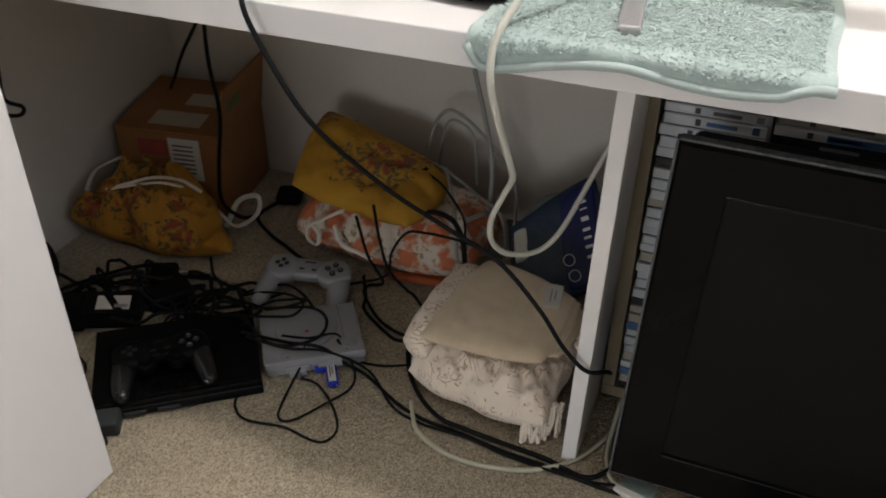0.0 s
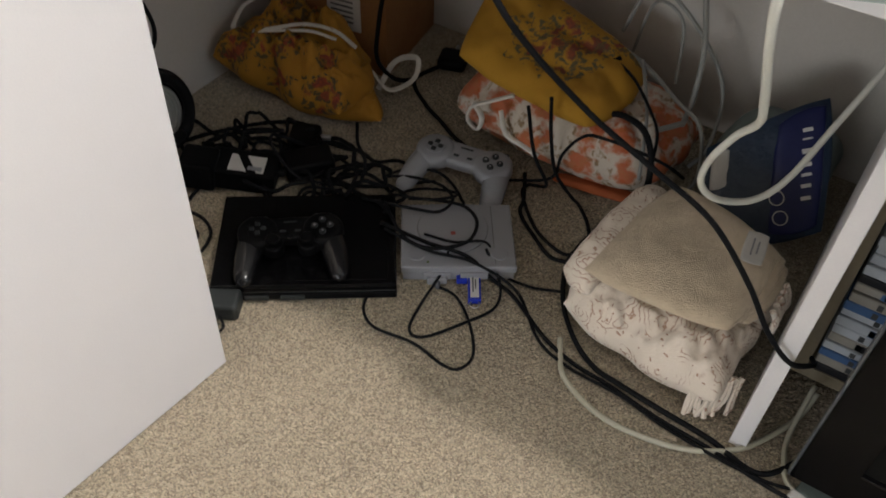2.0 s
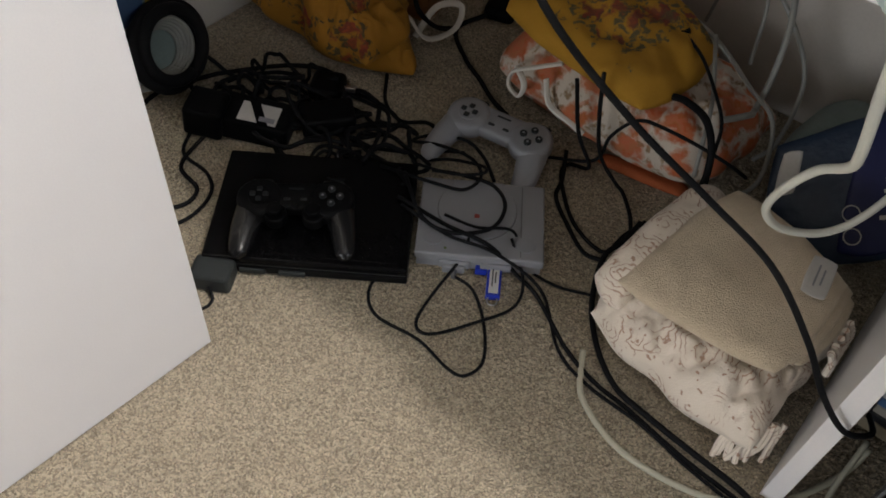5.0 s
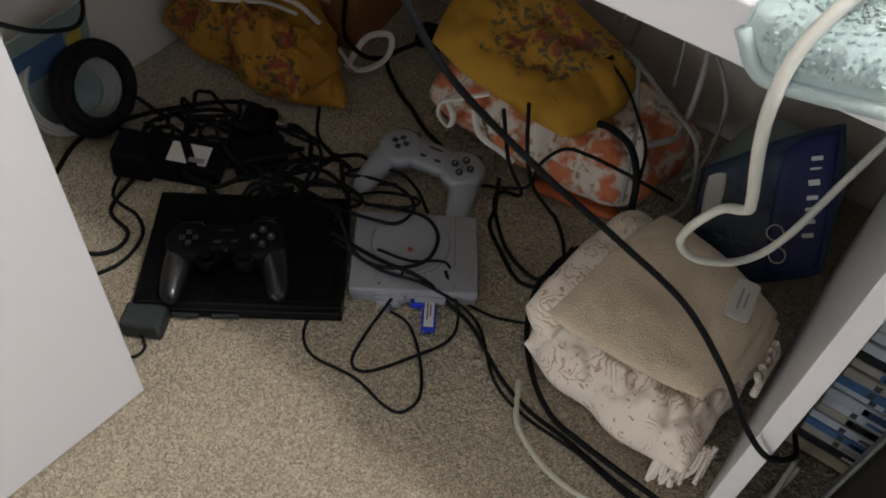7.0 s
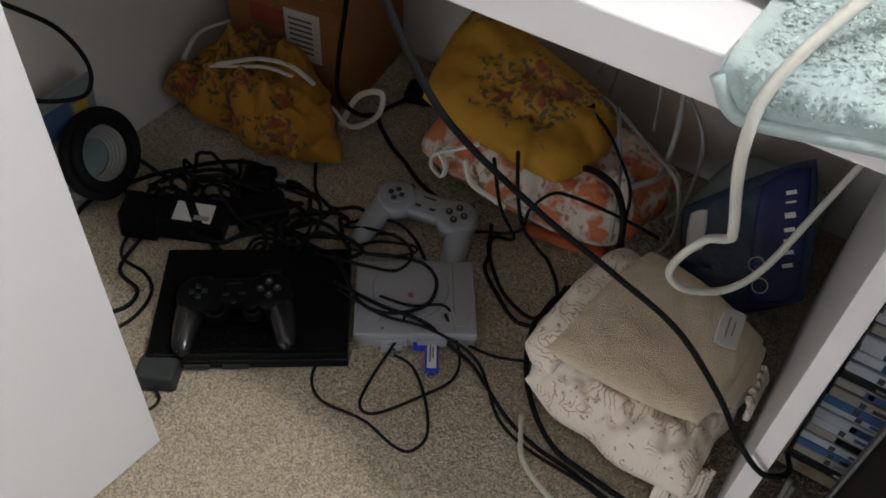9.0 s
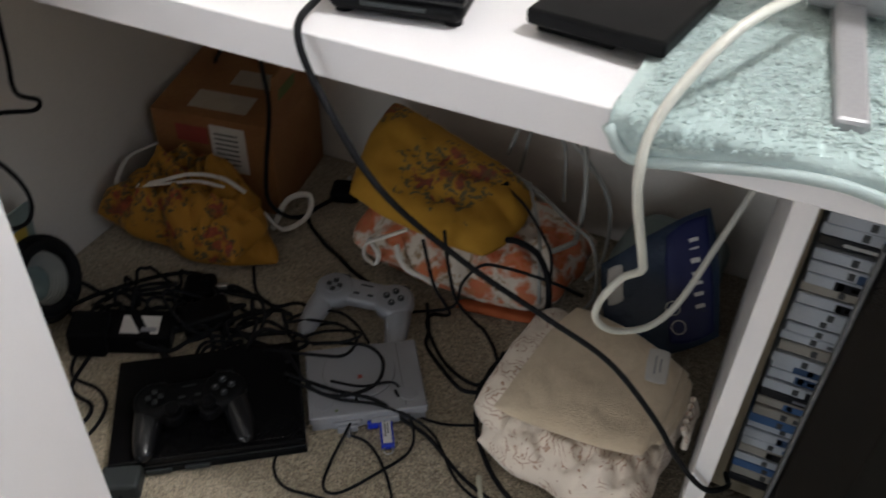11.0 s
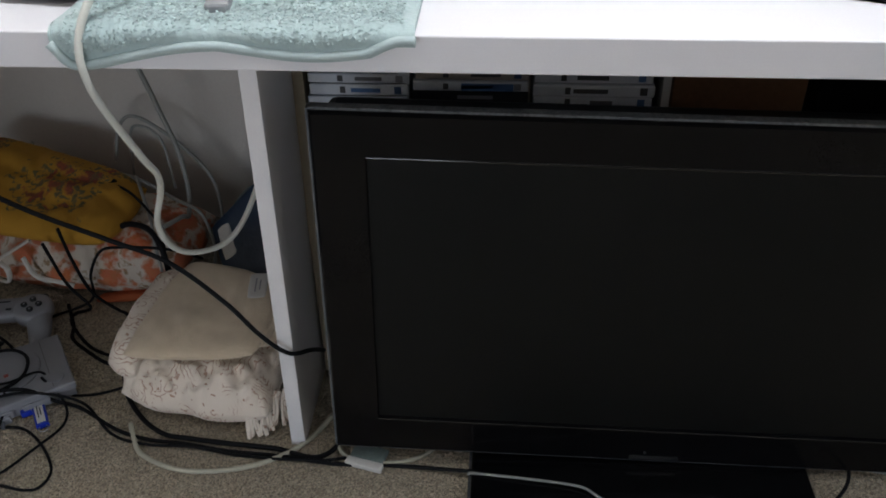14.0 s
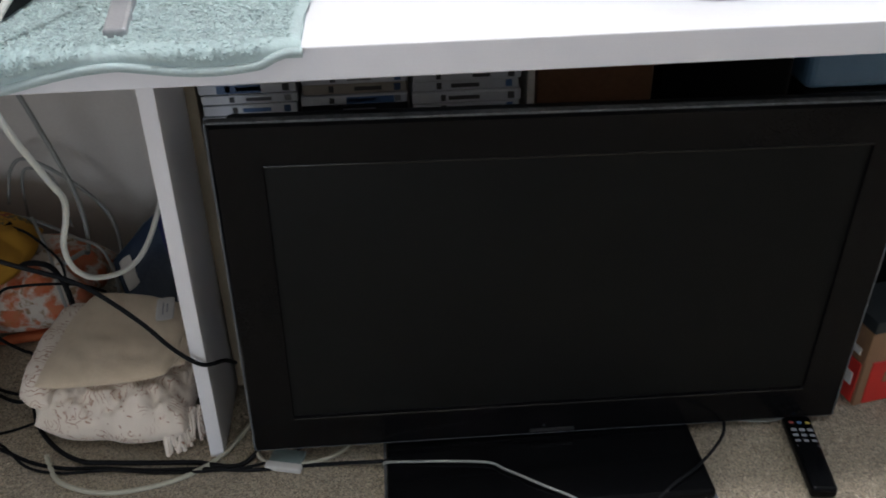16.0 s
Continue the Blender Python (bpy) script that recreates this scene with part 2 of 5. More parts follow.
def lace_material():
    m = mat("embroidered_cream_cotton", (0.82, 0.73, 0.63), (0.76, 0.66, 0.55), 0.9, 30, 700, 0.5, sheen=0.2, dist=0.002)
    n, l = m.node_tree.nodes, m.node_tree.links
    b = n["Principled BSDF"]
    base = b.inputs["Base Color"].links[0].from_socket
    tc = n.new("ShaderNodeTexCoord")
    bend = n.new("ShaderNodeTexNoise")
    bend.inputs["Scale"].default_value, bend.inputs["Detail"].default_value = 38, 3
    l.new(tc.outputs["Object"], bend.inputs["Vector"])
    swirl = n.new("ShaderNodeMix")
    swirl.data_type, swirl.blend_type = "RGBA", "LINEAR_LIGHT"
    swirl.inputs[0].default_value = 0.018
    l.new(tc.outputs["Object"], swirl.inputs[6])
    l.new(bend.outputs["Color"], swirl.inputs[7])
    w = n.new("ShaderNodeTexVoronoi")
    w.inputs["Scale"].default_value = 17
    l.new(swirl.outputs[2], w.inputs["Vector"])
    band = n.new("ShaderNodeMath")
    band.operation = "PINGPONG"
    band.inputs[1].default_value = 0.055
    l.new(w.outputs["Distance"], band.inputs[0])
    thin = n.new("ShaderNodeMapRange")
    thin.inputs[1].default_value, thin.inputs[2].default_value = 0.019, 0.004
    l.new(band.outputs[0], thin.inputs[0])
    sprig = n.new("ShaderNodeTexVoronoi")
    sprig.inputs["Scale"].default_value = 85
    l.new(swirl.outputs[2], sprig.inputs["Vector"])
    dot = n.new("ShaderNodeMapRange")
    dot.inputs[1].default_value, dot.inputs[2].default_value = 0.20, 0.13
    l.new(sprig.outputs["Distance"], dot.inputs[0])
    gate = n.new("ShaderNodeTexNoise")
    gate.inputs["Scale"].default_value = 28
    l.new(tc.outputs["Object"], gate.inputs["Vector"])
    on = n.new("ShaderNodeMapRange")
    on.inputs[1].default_value, on.inputs[2].default_value = 0.46, 0.54
    l.new(gate.outputs["Fac"], on.inputs[0])
    mul = n.new("ShaderNodeMath")
    mul.operation = "MULTIPLY"
    l.new(thin.outputs[0], mul.inputs[0])
    l.new(on.outputs[0], mul.inputs[1])
    marks = n.new("ShaderNodeMath")
    marks.operation = "MAXIMUM"
    l.new(mul.outputs[0], marks.inputs[0])
    l.new(dot.outputs[0], marks.inputs[1])
    soft = n.new("ShaderNodeMath")
    soft.operation = "MULTIPLY"
    soft.inputs[1].default_value = 0.8
    l.new(marks.outputs[0], soft.inputs[0])
    mx = n.new("ShaderNodeMix")
    mx.data_type = "RGBA"
    l.new(soft.outputs[0], mx.inputs[0])
    l.new(base, mx.inputs[6])
    mx.inputs[7].default_value = (0.36, 0.17, 0.09, 1)
    l.new(mx.outputs[2], b.inputs["Base Color"])
    return m


LACE = lace_material()


def carpet_material():
    """Looped pile: a light and a dark fleck from tuft to tuft."""
    m = mat("carpet_pile", (0.35, 0.294, 0.214), (0.285, 0.238, 0.172), 0.95, 7, 500, 0.6, sheen=0.15, dist=0.003)
    n, l = m.node_tree.nodes, m.node_tree.links
    b = n["Principled BSDF"]
    base = b.inputs["Base Color"].links[0].from_socket
    tc = n.new("ShaderNodeTexCoord")
    v = n.new("ShaderNodeTexVoronoi")
    v.inputs["Scale"].default_value = 560
    l.new(tc.outputs["Object"], v.inputs["Vector"])
    sep = n.new("ShaderNodeSeparateColor")
    l.new(v.outputs["Color"], sep.inputs[0])
    rg = n.new("ShaderNodeMapRange")
    rg.inputs[3].default_value, rg.inputs[4].default_value = 0.55, 1.45
    l.new(sep.outputs[0], rg.inputs[0])
    sc = n.new("ShaderNodeVectorMath")
    sc.operation = "SCALE"
    l.new(base, sc.inputs[0])
    l.new(rg.outputs[0], sc.inputs["Scale"])
    l.new(sc.outputs[0], b.inputs["Base Color"])
    return m


CARPET = carpet_material()


# ---- helpers for meshes ----
def bm_box(sx, sy, sz, bev=0.0, seg=2, at=(0, 0, 0), m=None):
    """A box centred on x and y, standing on z = 0, moved to at."""
    bm = bmesh.new()
    bmesh.ops.create_cube(bm, size=1)
    bmesh.ops.scale(bm, vec=(sx, sy, sz), verts=bm.verts)
    bmesh.ops.translate(bm, vec=(0, 0, sz / 2), verts=bm.verts)
    if bev:
        bmesh.ops.bevel(bm, geom=bm.edges[:], offset=bev, segments=seg, profile=0.5, affect="EDGES")
    if m is not None:
        bmesh.ops.transform(bm, matrix=m, verts=bm.verts)
    bmesh.ops.translate(bm, vec=at, verts=bm.verts)
    return bm


def span(x0, x1, y0, y1, z0, z1, bev=0.0, seg=2):
    return bm_box(x1 - x0, y1 - y0, z1 - z0, bev, seg, ((x0 + x1) / 2, (y0 + y1) / 2, z0))


def join(*bms):
    out = bmesh.new()
    for b in bms:
        me = bpy.data.meshes.new("tmp")
        b.to_mesh(me)
        out.from_mesh(me)
        b.free()
        bpy.data.meshes.remove(me)
    return out


def meshed(name, bm, material, smooth=False):
    me = bpy.data.meshes.new(name)
    bmesh.ops.recalc_face_normals(bm, faces=bm.faces[:])
    bm.to_mesh(me)
    bm.free()
    me.materials.append(material)
    if smooth:
        for p in me.polygons:
            p.use_smooth = True
    return me


def part(name, bm, material, parent, label="", smooth=False):
    ob = new(name, meshed(name, bm, material, smooth))
    ob.parent = parent
    return tagged(ob, label)


def thing(name, label, category, m=None, group="", kind=""):
    ob = new(name)
    ob.matrix_world = m if m is not None else Matrix()
    ob.empty_display_size = 0.02
    return tagged(ob, label, category, group, kind)


def solid(name, bm, material, label, category="", group="", kind="", smooth=False, m=None):
    ob = new(name, meshed(name, bm, material, smooth))
    if m is not None:
        ob.matrix_world = m
    return tagged(ob, label, category, group, kind)


def spline(points, n=8, closed=False):
    """Catmull-Rom through points."""
    p = [Vector(q) for q in points]
    p = [p[0] * 2 - p[1], *p, p[-1] * 2 - p[-2]]
    out = []
    for i in range(1, len(p) - 2):
        a, b, c, d = p[i - 1 : i + 3]
        for k in range(n):
            t = k / n
            out.append(0.5 * ((2 * b) + (c - a) * t + (2 * a - 5 * b + 4 * c - d) * t * t + (3 * b - a - 3 * c + d) * t ** 3))
    return out + [p[-2]]


def bm_tube(points, r, sides=8, n=8, flat=1.0):
    """A round tube along a smooth line through points; flat squeezes it into a ribbon."""
    line = spline(points, n)
    bm = bmesh.new()
    rings, u = [], Vector((0, 0, 1))
    for i, q in enumerate(line):
        way = (line[min(i + 1, len(line) - 1)] - line[max(i - 1, 0)]).normalized()
        u = u - way * u.dot(way)
        if u.length < 1e-3:
            u = way.orthogonal()
        u = u.normalized()
        side = way.cross(u)
        rings.append([bm.verts.new(q + side * (math.cos(a) * r) + u * (math.sin(a) * r * flat)) for a in (2 * math.pi * k / sides for k in range(sides))])
    for a, b in zip(rings, rings[1:]):
        for k in range(sides):
            bm.faces.new((a[k], a[(k + 1) % sides], b[(k + 1) % sides], b[k]))
    bm.faces.new(rings[0])
    bm.faces.new(rings[-1][::-1])
    return bm


def bm_cyl(r, h, sides=24, at=(0, 0, 0), r2=None, m=None):
    bm = bmesh.new()
    bmesh.ops.create_cone(bm, cap_ends=True, segments=sides, radius1=r, radius2=r if r2 is None else r2, depth=h)
    bmesh.ops.translate(bm, vec=(0, 0, h / 2), verts=bm.verts)
    if m is not None:
        bmesh.ops.transform(bm, matrix=m, verts=bm.verts)
    bmesh.ops.translate(bm, vec=at, verts=bm.verts)
    return bm



def cloth(corners, z0, z1, p=3.0, wrinkle=0.006, scale=14.0, seed=0.0, nu=44, nv=34, folds=0.0):
    """A soft closed slab on four corners (x, y or x, y, lift), rounded at its rim, with wrinkles."""
    cs = [Vector((*c, 0)) if len(c) == 2 else Vector(c) for c in corners]
    bm = bmesh.new()
    layers = []
    for top in (1, 0):
        grid = []
        for j in range(nv + 1):
            row = []
            for i in range(nu + 1):
                u, v = i / nu, j / nv
                if not top and (i in (0, nu) or j in (0, nv)):
                    row.append(layers[0][j][i])
                    continue
                a, c = 2 * u - 1, 2 * v - 1
                # more rows near the rim
                a, c = math.sin(a * math.pi / 2), math.sin(c * math.pi / 2)
                ar, cr = a * math.sqrt(1 - 0.16 * c * c), c * math.sqrt(1 - 0.16 * a * a)
                uu, vv = (ar + 1) / 2, (cr + 1) / 2
                q = (cs[0] * (1 - uu) + cs[1] * uu) * (1 - vv) + (cs[3] * (1 - uu) + cs[2] * uu) * vv
                h = max(0.0, (1 - abs(a) ** p) * (1 - abs(c) ** p)) ** 0.5
                lift = q.z
                mid = z0 + (z1 - z0) * 0.45
                n1 = noise.noise(Vector((q.x * scale, q.y * scale, seed + top * 7)))
                n2 = noise.noise(Vector((q.x * scale * 3, q.y * scale * 3, seed + 3 + top * 5)))
                fold = math.sin((q.x * 1.3 + q.y * 0.6) * 90 + 6 * n1) * folds
                n3 = noise.noise(Vector((q.x * scale * 8, q.y * scale * 8, seed + 4 + top * 5)))
                crease = abs(noise.noise(Vector((q.x * scale * 1.7 + n1, q.y * scale * 1.7, seed + 17)))) - 0.25
                w = (n1 + 0.4 * n2 + 0.14 * n3 + crease) * wrinkle + fold
                z = mid + (z1 - mid + w) * h if top else mid - (mid - z0) * h
                edge = noise.noise(Vector((q.x * 18, q.y * 18, seed + 9))) * wrinkle
                d = (q - (cs[0] + cs[1] + cs[2] + cs[3]) / 4)
                q = q + d.normalized() * edge * (1 - h)
                row.append(bm.verts.new((q.x, q.y, z + lift)))
            grid.append(row)
        layers.append(grid)
        for j in range(nv):
            for i in range(nu):
                f = (grid[j][i], grid[j][i + 1], grid[j + 1][i + 1], grid[j + 1][i])
                bm.faces.new(f if top else f[::-1])
    return bm


def cable(name, points, r, material, label, n=8, flat=1.0, category="cable"):
    return solid(name, bm_tube(points, r, 8, n, flat), material, label, category, smooth=True)

# ---- the room ----
X0, X1, Y0, Y1, ZC = -0.945, 2.6, -2.6, 0.535, 2.4


def carpet_sheet():
    """The pile in front of and under the desk: short uneven loops over the floor slab."""
    xs, ys = np.arange(-0.94, 1.30, 0.0025), np.arange(-0.60, 0.53, 0.0025)
    gx, gy = np.meshgrid(xs, ys)
    rng = np.random.default_rng(4)
    gx = gx + rng.uniform(-0.0012, 0.0012, gx.shape)
    gy = gy + rng.uniform(-0.0012, 0.0012, gy.shape)
    gz = 0.0008 + rng.uniform(0, 0.0026, gx.shape)
    ny, nx = gx.shape
    idx = np.arange(nx * ny).reshape(ny, nx)
    faces = np.stack([idx[:-1, :-1], idx[:-1, 1:], idx[1:, 1:], idx[1:, :-1]], -1).reshape(-1, 4)
    me = bpy.data.meshes.new("carpet_pile")
    me.from_pydata(np.stack([gx, gy, gz], -1).reshape(-1, 3), [], faces)
    me.materials.append(CARPET)
    return me


floor = solid("floor", span(X0 - 0.1, X1 + 0.1, Y0 - 0.1, Y1 + 0.1, -0.1, 0), CARPET, "beige flecked loop pile carpet", "floor", kind="structure")
pile = new("carpet_pile", carpet_sheet())
pile.parent = floor
tagged(pile, kind="stuff")
solid("wall_north", span(X0 - 0.1, X1 + 0.1, Y1, Y1 + 0.1, 0, ZC), WALL, "cream painted plain wall", "wall", kind="structure")
solid("wall_west", span(X0 - 0.1, X0, Y0, Y1, 0, ZC), WALL, "cream painted plain wall", "wall", kind="structure")
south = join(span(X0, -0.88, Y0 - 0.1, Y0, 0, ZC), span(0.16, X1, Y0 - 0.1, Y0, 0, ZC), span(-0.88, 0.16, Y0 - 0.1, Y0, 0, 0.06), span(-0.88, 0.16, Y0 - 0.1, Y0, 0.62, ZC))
solid("wall_south", south, LOW_BOUNCE, "unseen wall darkened to cut bounced light, with a window opening", "wall", kind="structure")
east = join(span(X1, X1 + 0.1, Y0, -1.65, 0, ZC), span(X1, X1 + 0.1, 0.15, Y1, 0, ZC), span(X1, X1 + 0.1, -1.65, 0.15, 0, 0.9), span(X1, X1 + 0.1, -1.65, 0.15, 2.1, ZC))
solid("wall_east", east, WALL, "cream painted wall with a window opening", "wall", kind="structure")
solid("ceiling", span(X0 - 0.1, X1 + 0.1, Y0 - 0.1, Y1 + 0.1, ZC, ZC + 0.1), CEIL, "white painted ceiling", "ceiling", kind="structure")
rose = thing("ceiling_lamp", "bare bulb hanging on a short white flex", "lamp", pose(0.5, -0.015, 2.4))
part("ceiling_rose", bm_cyl(0.045, 0.02, 24, (0, 0, -0.02)), WHITE, rose)
part("flex", bm_cyl(0.004, 0.17, 10, (0, 0, -0.19)), WHITE, rose)

# ---- desk ----
desk = thing("desk", "white laminate low desk with a thick top", "desk")
part("desktop", span(X0 + 0.003, 1.5, -0.09, 0.532, 0.573, 0.606, 0.0015), WHITE, desk)
part("divider_panel", span(0, 0.0185, 0.001, 0.42, 0, 0.572, 0.0008), WHITE, desk).matrix_local = pose(0.006, 0, 0, 0, 1.05, 0)
part("end_panel", span(1.47, 1.495, 0.001, 0.53, 0, 0.572, 0.001), WHITE, desk)

cabinet = thing("cabinet", "plain white laminate cabinet with its door ajar", "cabinet")
part("body", span(-0.943, -0.66, -1.2, -0.30, 0.0, 0.9, 0.001), WHITE, cabinet)
leaf = part("door", span(-0.018, 0, -0.95, 0, 0.004, 0.9, 0.001), WHITE, cabinet, "white cabinet door leaning slightly open")
leaf.matrix_world = pose(-0.529, -0.235, 0, 0, 1.2, -4.5)

# ---- television and what stands round it ----
def television():
    w, h = 0.79, 0.466
    tv = thing("television", "glossy black flat screen television leaning back on its stand", "television", pose(0.4690, -0.023, 0.026, -0.8, 1.2, 0.5))
    bz, bt, bb = 0.054, 0.05, 0.055
    part("back_cover", bm_box(w - 0.02, 0.045, h - 0.02, 0.01, 3, (0, 0.042, 0.01)), BLACK, tv)
    frame_bm = bmesh.new()
    rings = []
    for (x, z0, z1, y) in ((w / 2, 0, h, 0.02), (w / 2, 0, h, 0.003), (w / 2 - 0.003, 0.003, h - 0.003, 0.0),
                           (w / 2 - bz, bb, h - bt, 0.0), (w / 2 - bz - 0.0015, bb + 0.0015, h - bt - 0.0015, 0.006)):
        rings.append([frame_bm.verts.new(q) for q in ((-x, y, z0), (x, y, z0), (x, y, z1), (-x, y, z1))])
    for ra, rb in zip(rings, rings[1:]):
        for k in range(4):
            frame_bm.faces.new((ra[k], ra[(k + 1) % 4], rb[(k + 1) % 4], rb[k]))
    part("bezel", frame_bm, GLOSS, tv, "glossy black bezel")
    part("screen", span(-w / 2 + bz - 0.001, w / 2 - bz + 0.001, 0.004, 0.012, bb - 0.001, h - bt + 0.001), SCREEN, tv, "matt dark screen, switched off")
    rim = join(span(-w / 2 - 0.003, -w / 2, 0.004, 0.016, -0.002, h + 0.002, 0.001), span(w / 2, w / 2 + 0.003, 0.004, 0.016, -0.002, h + 0.002, 0.001),
               span(-w / 2, w / 2, 0.004, 0.016, h, h + 0.003, 0.001), span(-w / 2, w / 2, 0.004, 0.016, -0.003, 0, 0.001))
    part("edge_trim", rim, CLEAR, tv, "clear acrylic edge trim")
    for z in (h - bt, bb - 0.003):
        part("screen_lip", span(-w / 2 + bz, w / 2 - bz, -0.0012, 0.003, z, z + 0.003, 0.0012, 3), LIP, tv)
    badge = part("badge", span(-0.03, 0.03, -0.0012, 0.0006, 0.006, 0.011), STEEL, tv, "small silver badge bar")
    part("power_light", bm_cyl(0.0016, 0.001, 10, (-0.012, -0.001, 0.018), m=pose(0, 0, 0, 90)), STEEL, tv)
    foot = thing("television_stand", "glossy black rectangular television stand on the carpet", "stand", pose(0.4525, -0.02, 0.0))
    part("base_plate", bm_box(0.416, 0.23, 0.016, 0.006, 3, (0, -0.002, 0.004)), GLOSS, foot)
    part("base_edge", bm_box(0.424, 0.238, 0.005, 0.002, 2, (0, -0.002, 0.001)), CLEAR, foot, "clear acrylic rim")
    part("neck", bm_box(0.16, 0.03, 0.09, 0.006, 2, (0, 0.07, 0.018)), BLACK, foot)
    return tv


television()


def remote_control(m):
    r = thing("remote_control", "black television remote control with grey number keys", "remote control", m)
    bm = bm_box(0.046, 0.16, 0.018, 0.007, 4)
    for v in bm.verts:
        f = (v.co.y + 0.08) / 0.16
        v.co.x *= 0.82 + 0.22 * math.sin(min(f, 1) * math.pi * 0.8)
        v.co.z += 0.004 * (1 - f) * (v.co.z > 0.01)
    part("body", bm, GLOSS, r, smooth=True)
    for j in range(4):
        for i in range(3):
            part("key", bm_box(0.009, 0.0065, 0.002, 0.0008, 1, (-0.0125 + i * 0.0125, 0.008 + j * 0.012, 0.0176)), GREYMID, r)
    for i, c in enumerate((CARDRED, CASES[3], YELLOW)):
        part("key", bm_box(0.007, 0.005, 0.002, 0.0008, 1, (-0.0125 + i * 0.0125, 0.06, 0.0176)), c, r)
    part("maker_mark", bm_box(0.02, 0.003, 0.0006, 0, 1, (0, -0.018, 0.0195)), GREYMID, r)
    return r


remote_control(pose(0.805, -0.08, 0.003, 0, 0, -8) @ Matrix.Scale(0.86, 4))

# shelf behind the television, with stacked game cases
unit = thing("shelf_unit", "beige board shelf unit full of game cases", "shelf")
part("side_board", span(0.029, 0.046, 0.132, 0.40, 0.03, 0.570, 0.001), BEIGE, unit)
part("bottom_board", span(0.029, 0.64, 0.132, 0.40, 0.012, 0.0295, 0.001), BEIGE, unit)
part("plinth", span(0.029, 0.64, 0.15, 0.40, 0.0, 0.0115, 0.001), BEIGE, unit)
part("end_board", span(0.447, 0.456, 0.136, 0.40, 0.03, 0.570, 0.001), PAPER, unit)
rng = random.Random(11)


def game_case(x, y, z, length, thick, c, bars):
    g = thing("game_case", bars[1], "game case", pose(x, y, z, 0, 0, 0), "stacked game cases")
    part("shell", bm_box(length, 0.118, thick - 0.0012, 0.0012, 1, (0, 0.059, 0)), CASES[c], g)
    for (bx, bw, bh, bz, bc) in bars[0]:
        part("spine_mark", bm_box(bw, 0.0006, bh, 0, 1, (bx, -0.0003, bz)), bc, g)
    return g


names = ("white plastic game case lying flat in a stack", "cream plastic game case lying flat in a stack", "black plastic game case lying flat in a stack", "blue plastic game case lying flat in a stack")
for col, (xa, xb) in enumerate(((0.049, 0.166), (0.170, 0.300), (0.304, 0.438))):
    z, k = 0.0305, 0
    while z < 0.538:
        th = rng.choice((0.0145, 0.0145, 0.0145, 0.0125))
        c = rng.choices((0, 1, 2, 3), (12, 4, 2, 1))[0]
        if col == 2 and z > 0.4:
            c = 0
        ln = xb - xa - rng.uniform(0.0, 0.004)
        bars = []
        if c != 2:
            bars.append((-ln * 0.5 + 0.035 + rng.uniform(-0.004, 0.004), 0.006, th * 0.55, th * 0.2, INK))
            bars.append((rng.uniform(-0.005, 0.02), rng.uniform(0.02, 0.04), th * 0.34, th * 0.28, rng.choice((INK, GREYMID, GREYDARK, CASES[3]))))
            bars.append((ln * 0.5 - 0.012, 0.008, th * 0.6, th * 0.18, rng.choice((YELLOW, CASES[3], GREYMID, BLUECARD, INK))))
            if rng.random() < 0.35:
                bars.append((rng.uniform(-0.01, 0.02), ln * 0.45, th * 0.7, th * 0.08, rng.choice((CASES[2], BLUECARD, CASES[3]))))
        else:
            bars.append((rng.uniform(-0.02, 0.02), 0.04, th * 0.3, th * 0.3, rng.choice((GREYMID, PAPER, CARDRED))))
        game_case((xa + xb) / 2 + rng.uniform(-0.001, 0.001), 0.130 + rng.uniform(-0.002, 0.005), z, ln, th, c, (bars, names[c]))
        z += th
        k += 1
wb = thing("wooden_box", "dark brown wooden box standing behind the television", "box", pose(0.54, 0.27, 0))
part("body", bm_box(0.15, 0.2, 0.53, 0.002), WOOD, wb)
part("lid", bm_box(0.154, 0.204, 0.018, 0.003, 2, (0, 0, 0.531)), WOOD, wb)
bb = thing("storage_case", "black plastic storage case behind the television", "case", pose(0.715, 0.28, 0))
part("body", bm_box(0.17, 0.22, 0.48, 0.006), BLACK, bb)
part("lid", bm_box(0.174, 0.224, 0.03, 0.006, 2, (0, 0, 0.481)), BLACK, bb)
bb = thing("storage_case", "wide black plastic storage case beneath a blue tray", "case", pose(0.97, 0.30, 0))
part("body", bm_box(0.3, 0.26, 0.39, 0.008), BLACK, bb)
part("lid", bm_box(0.304, 0.264, 0.03, 0.006, 2, (0, 0, 0.391)), BLACK, bb)
bn = thing("storage_bin", "pale blue plastic tray standing on a black case", "bin", pose(0.97, 0.30, 0.4215))
part("body", bm_box(0.3, 0.26, 0.058, 0.012, 3), BLUEBIN, bn)
part("rim", bm_box(0.31, 0.27, 0.02, 0.006, 2, (0, 0, 0.058)), BLUEBIN, bn)


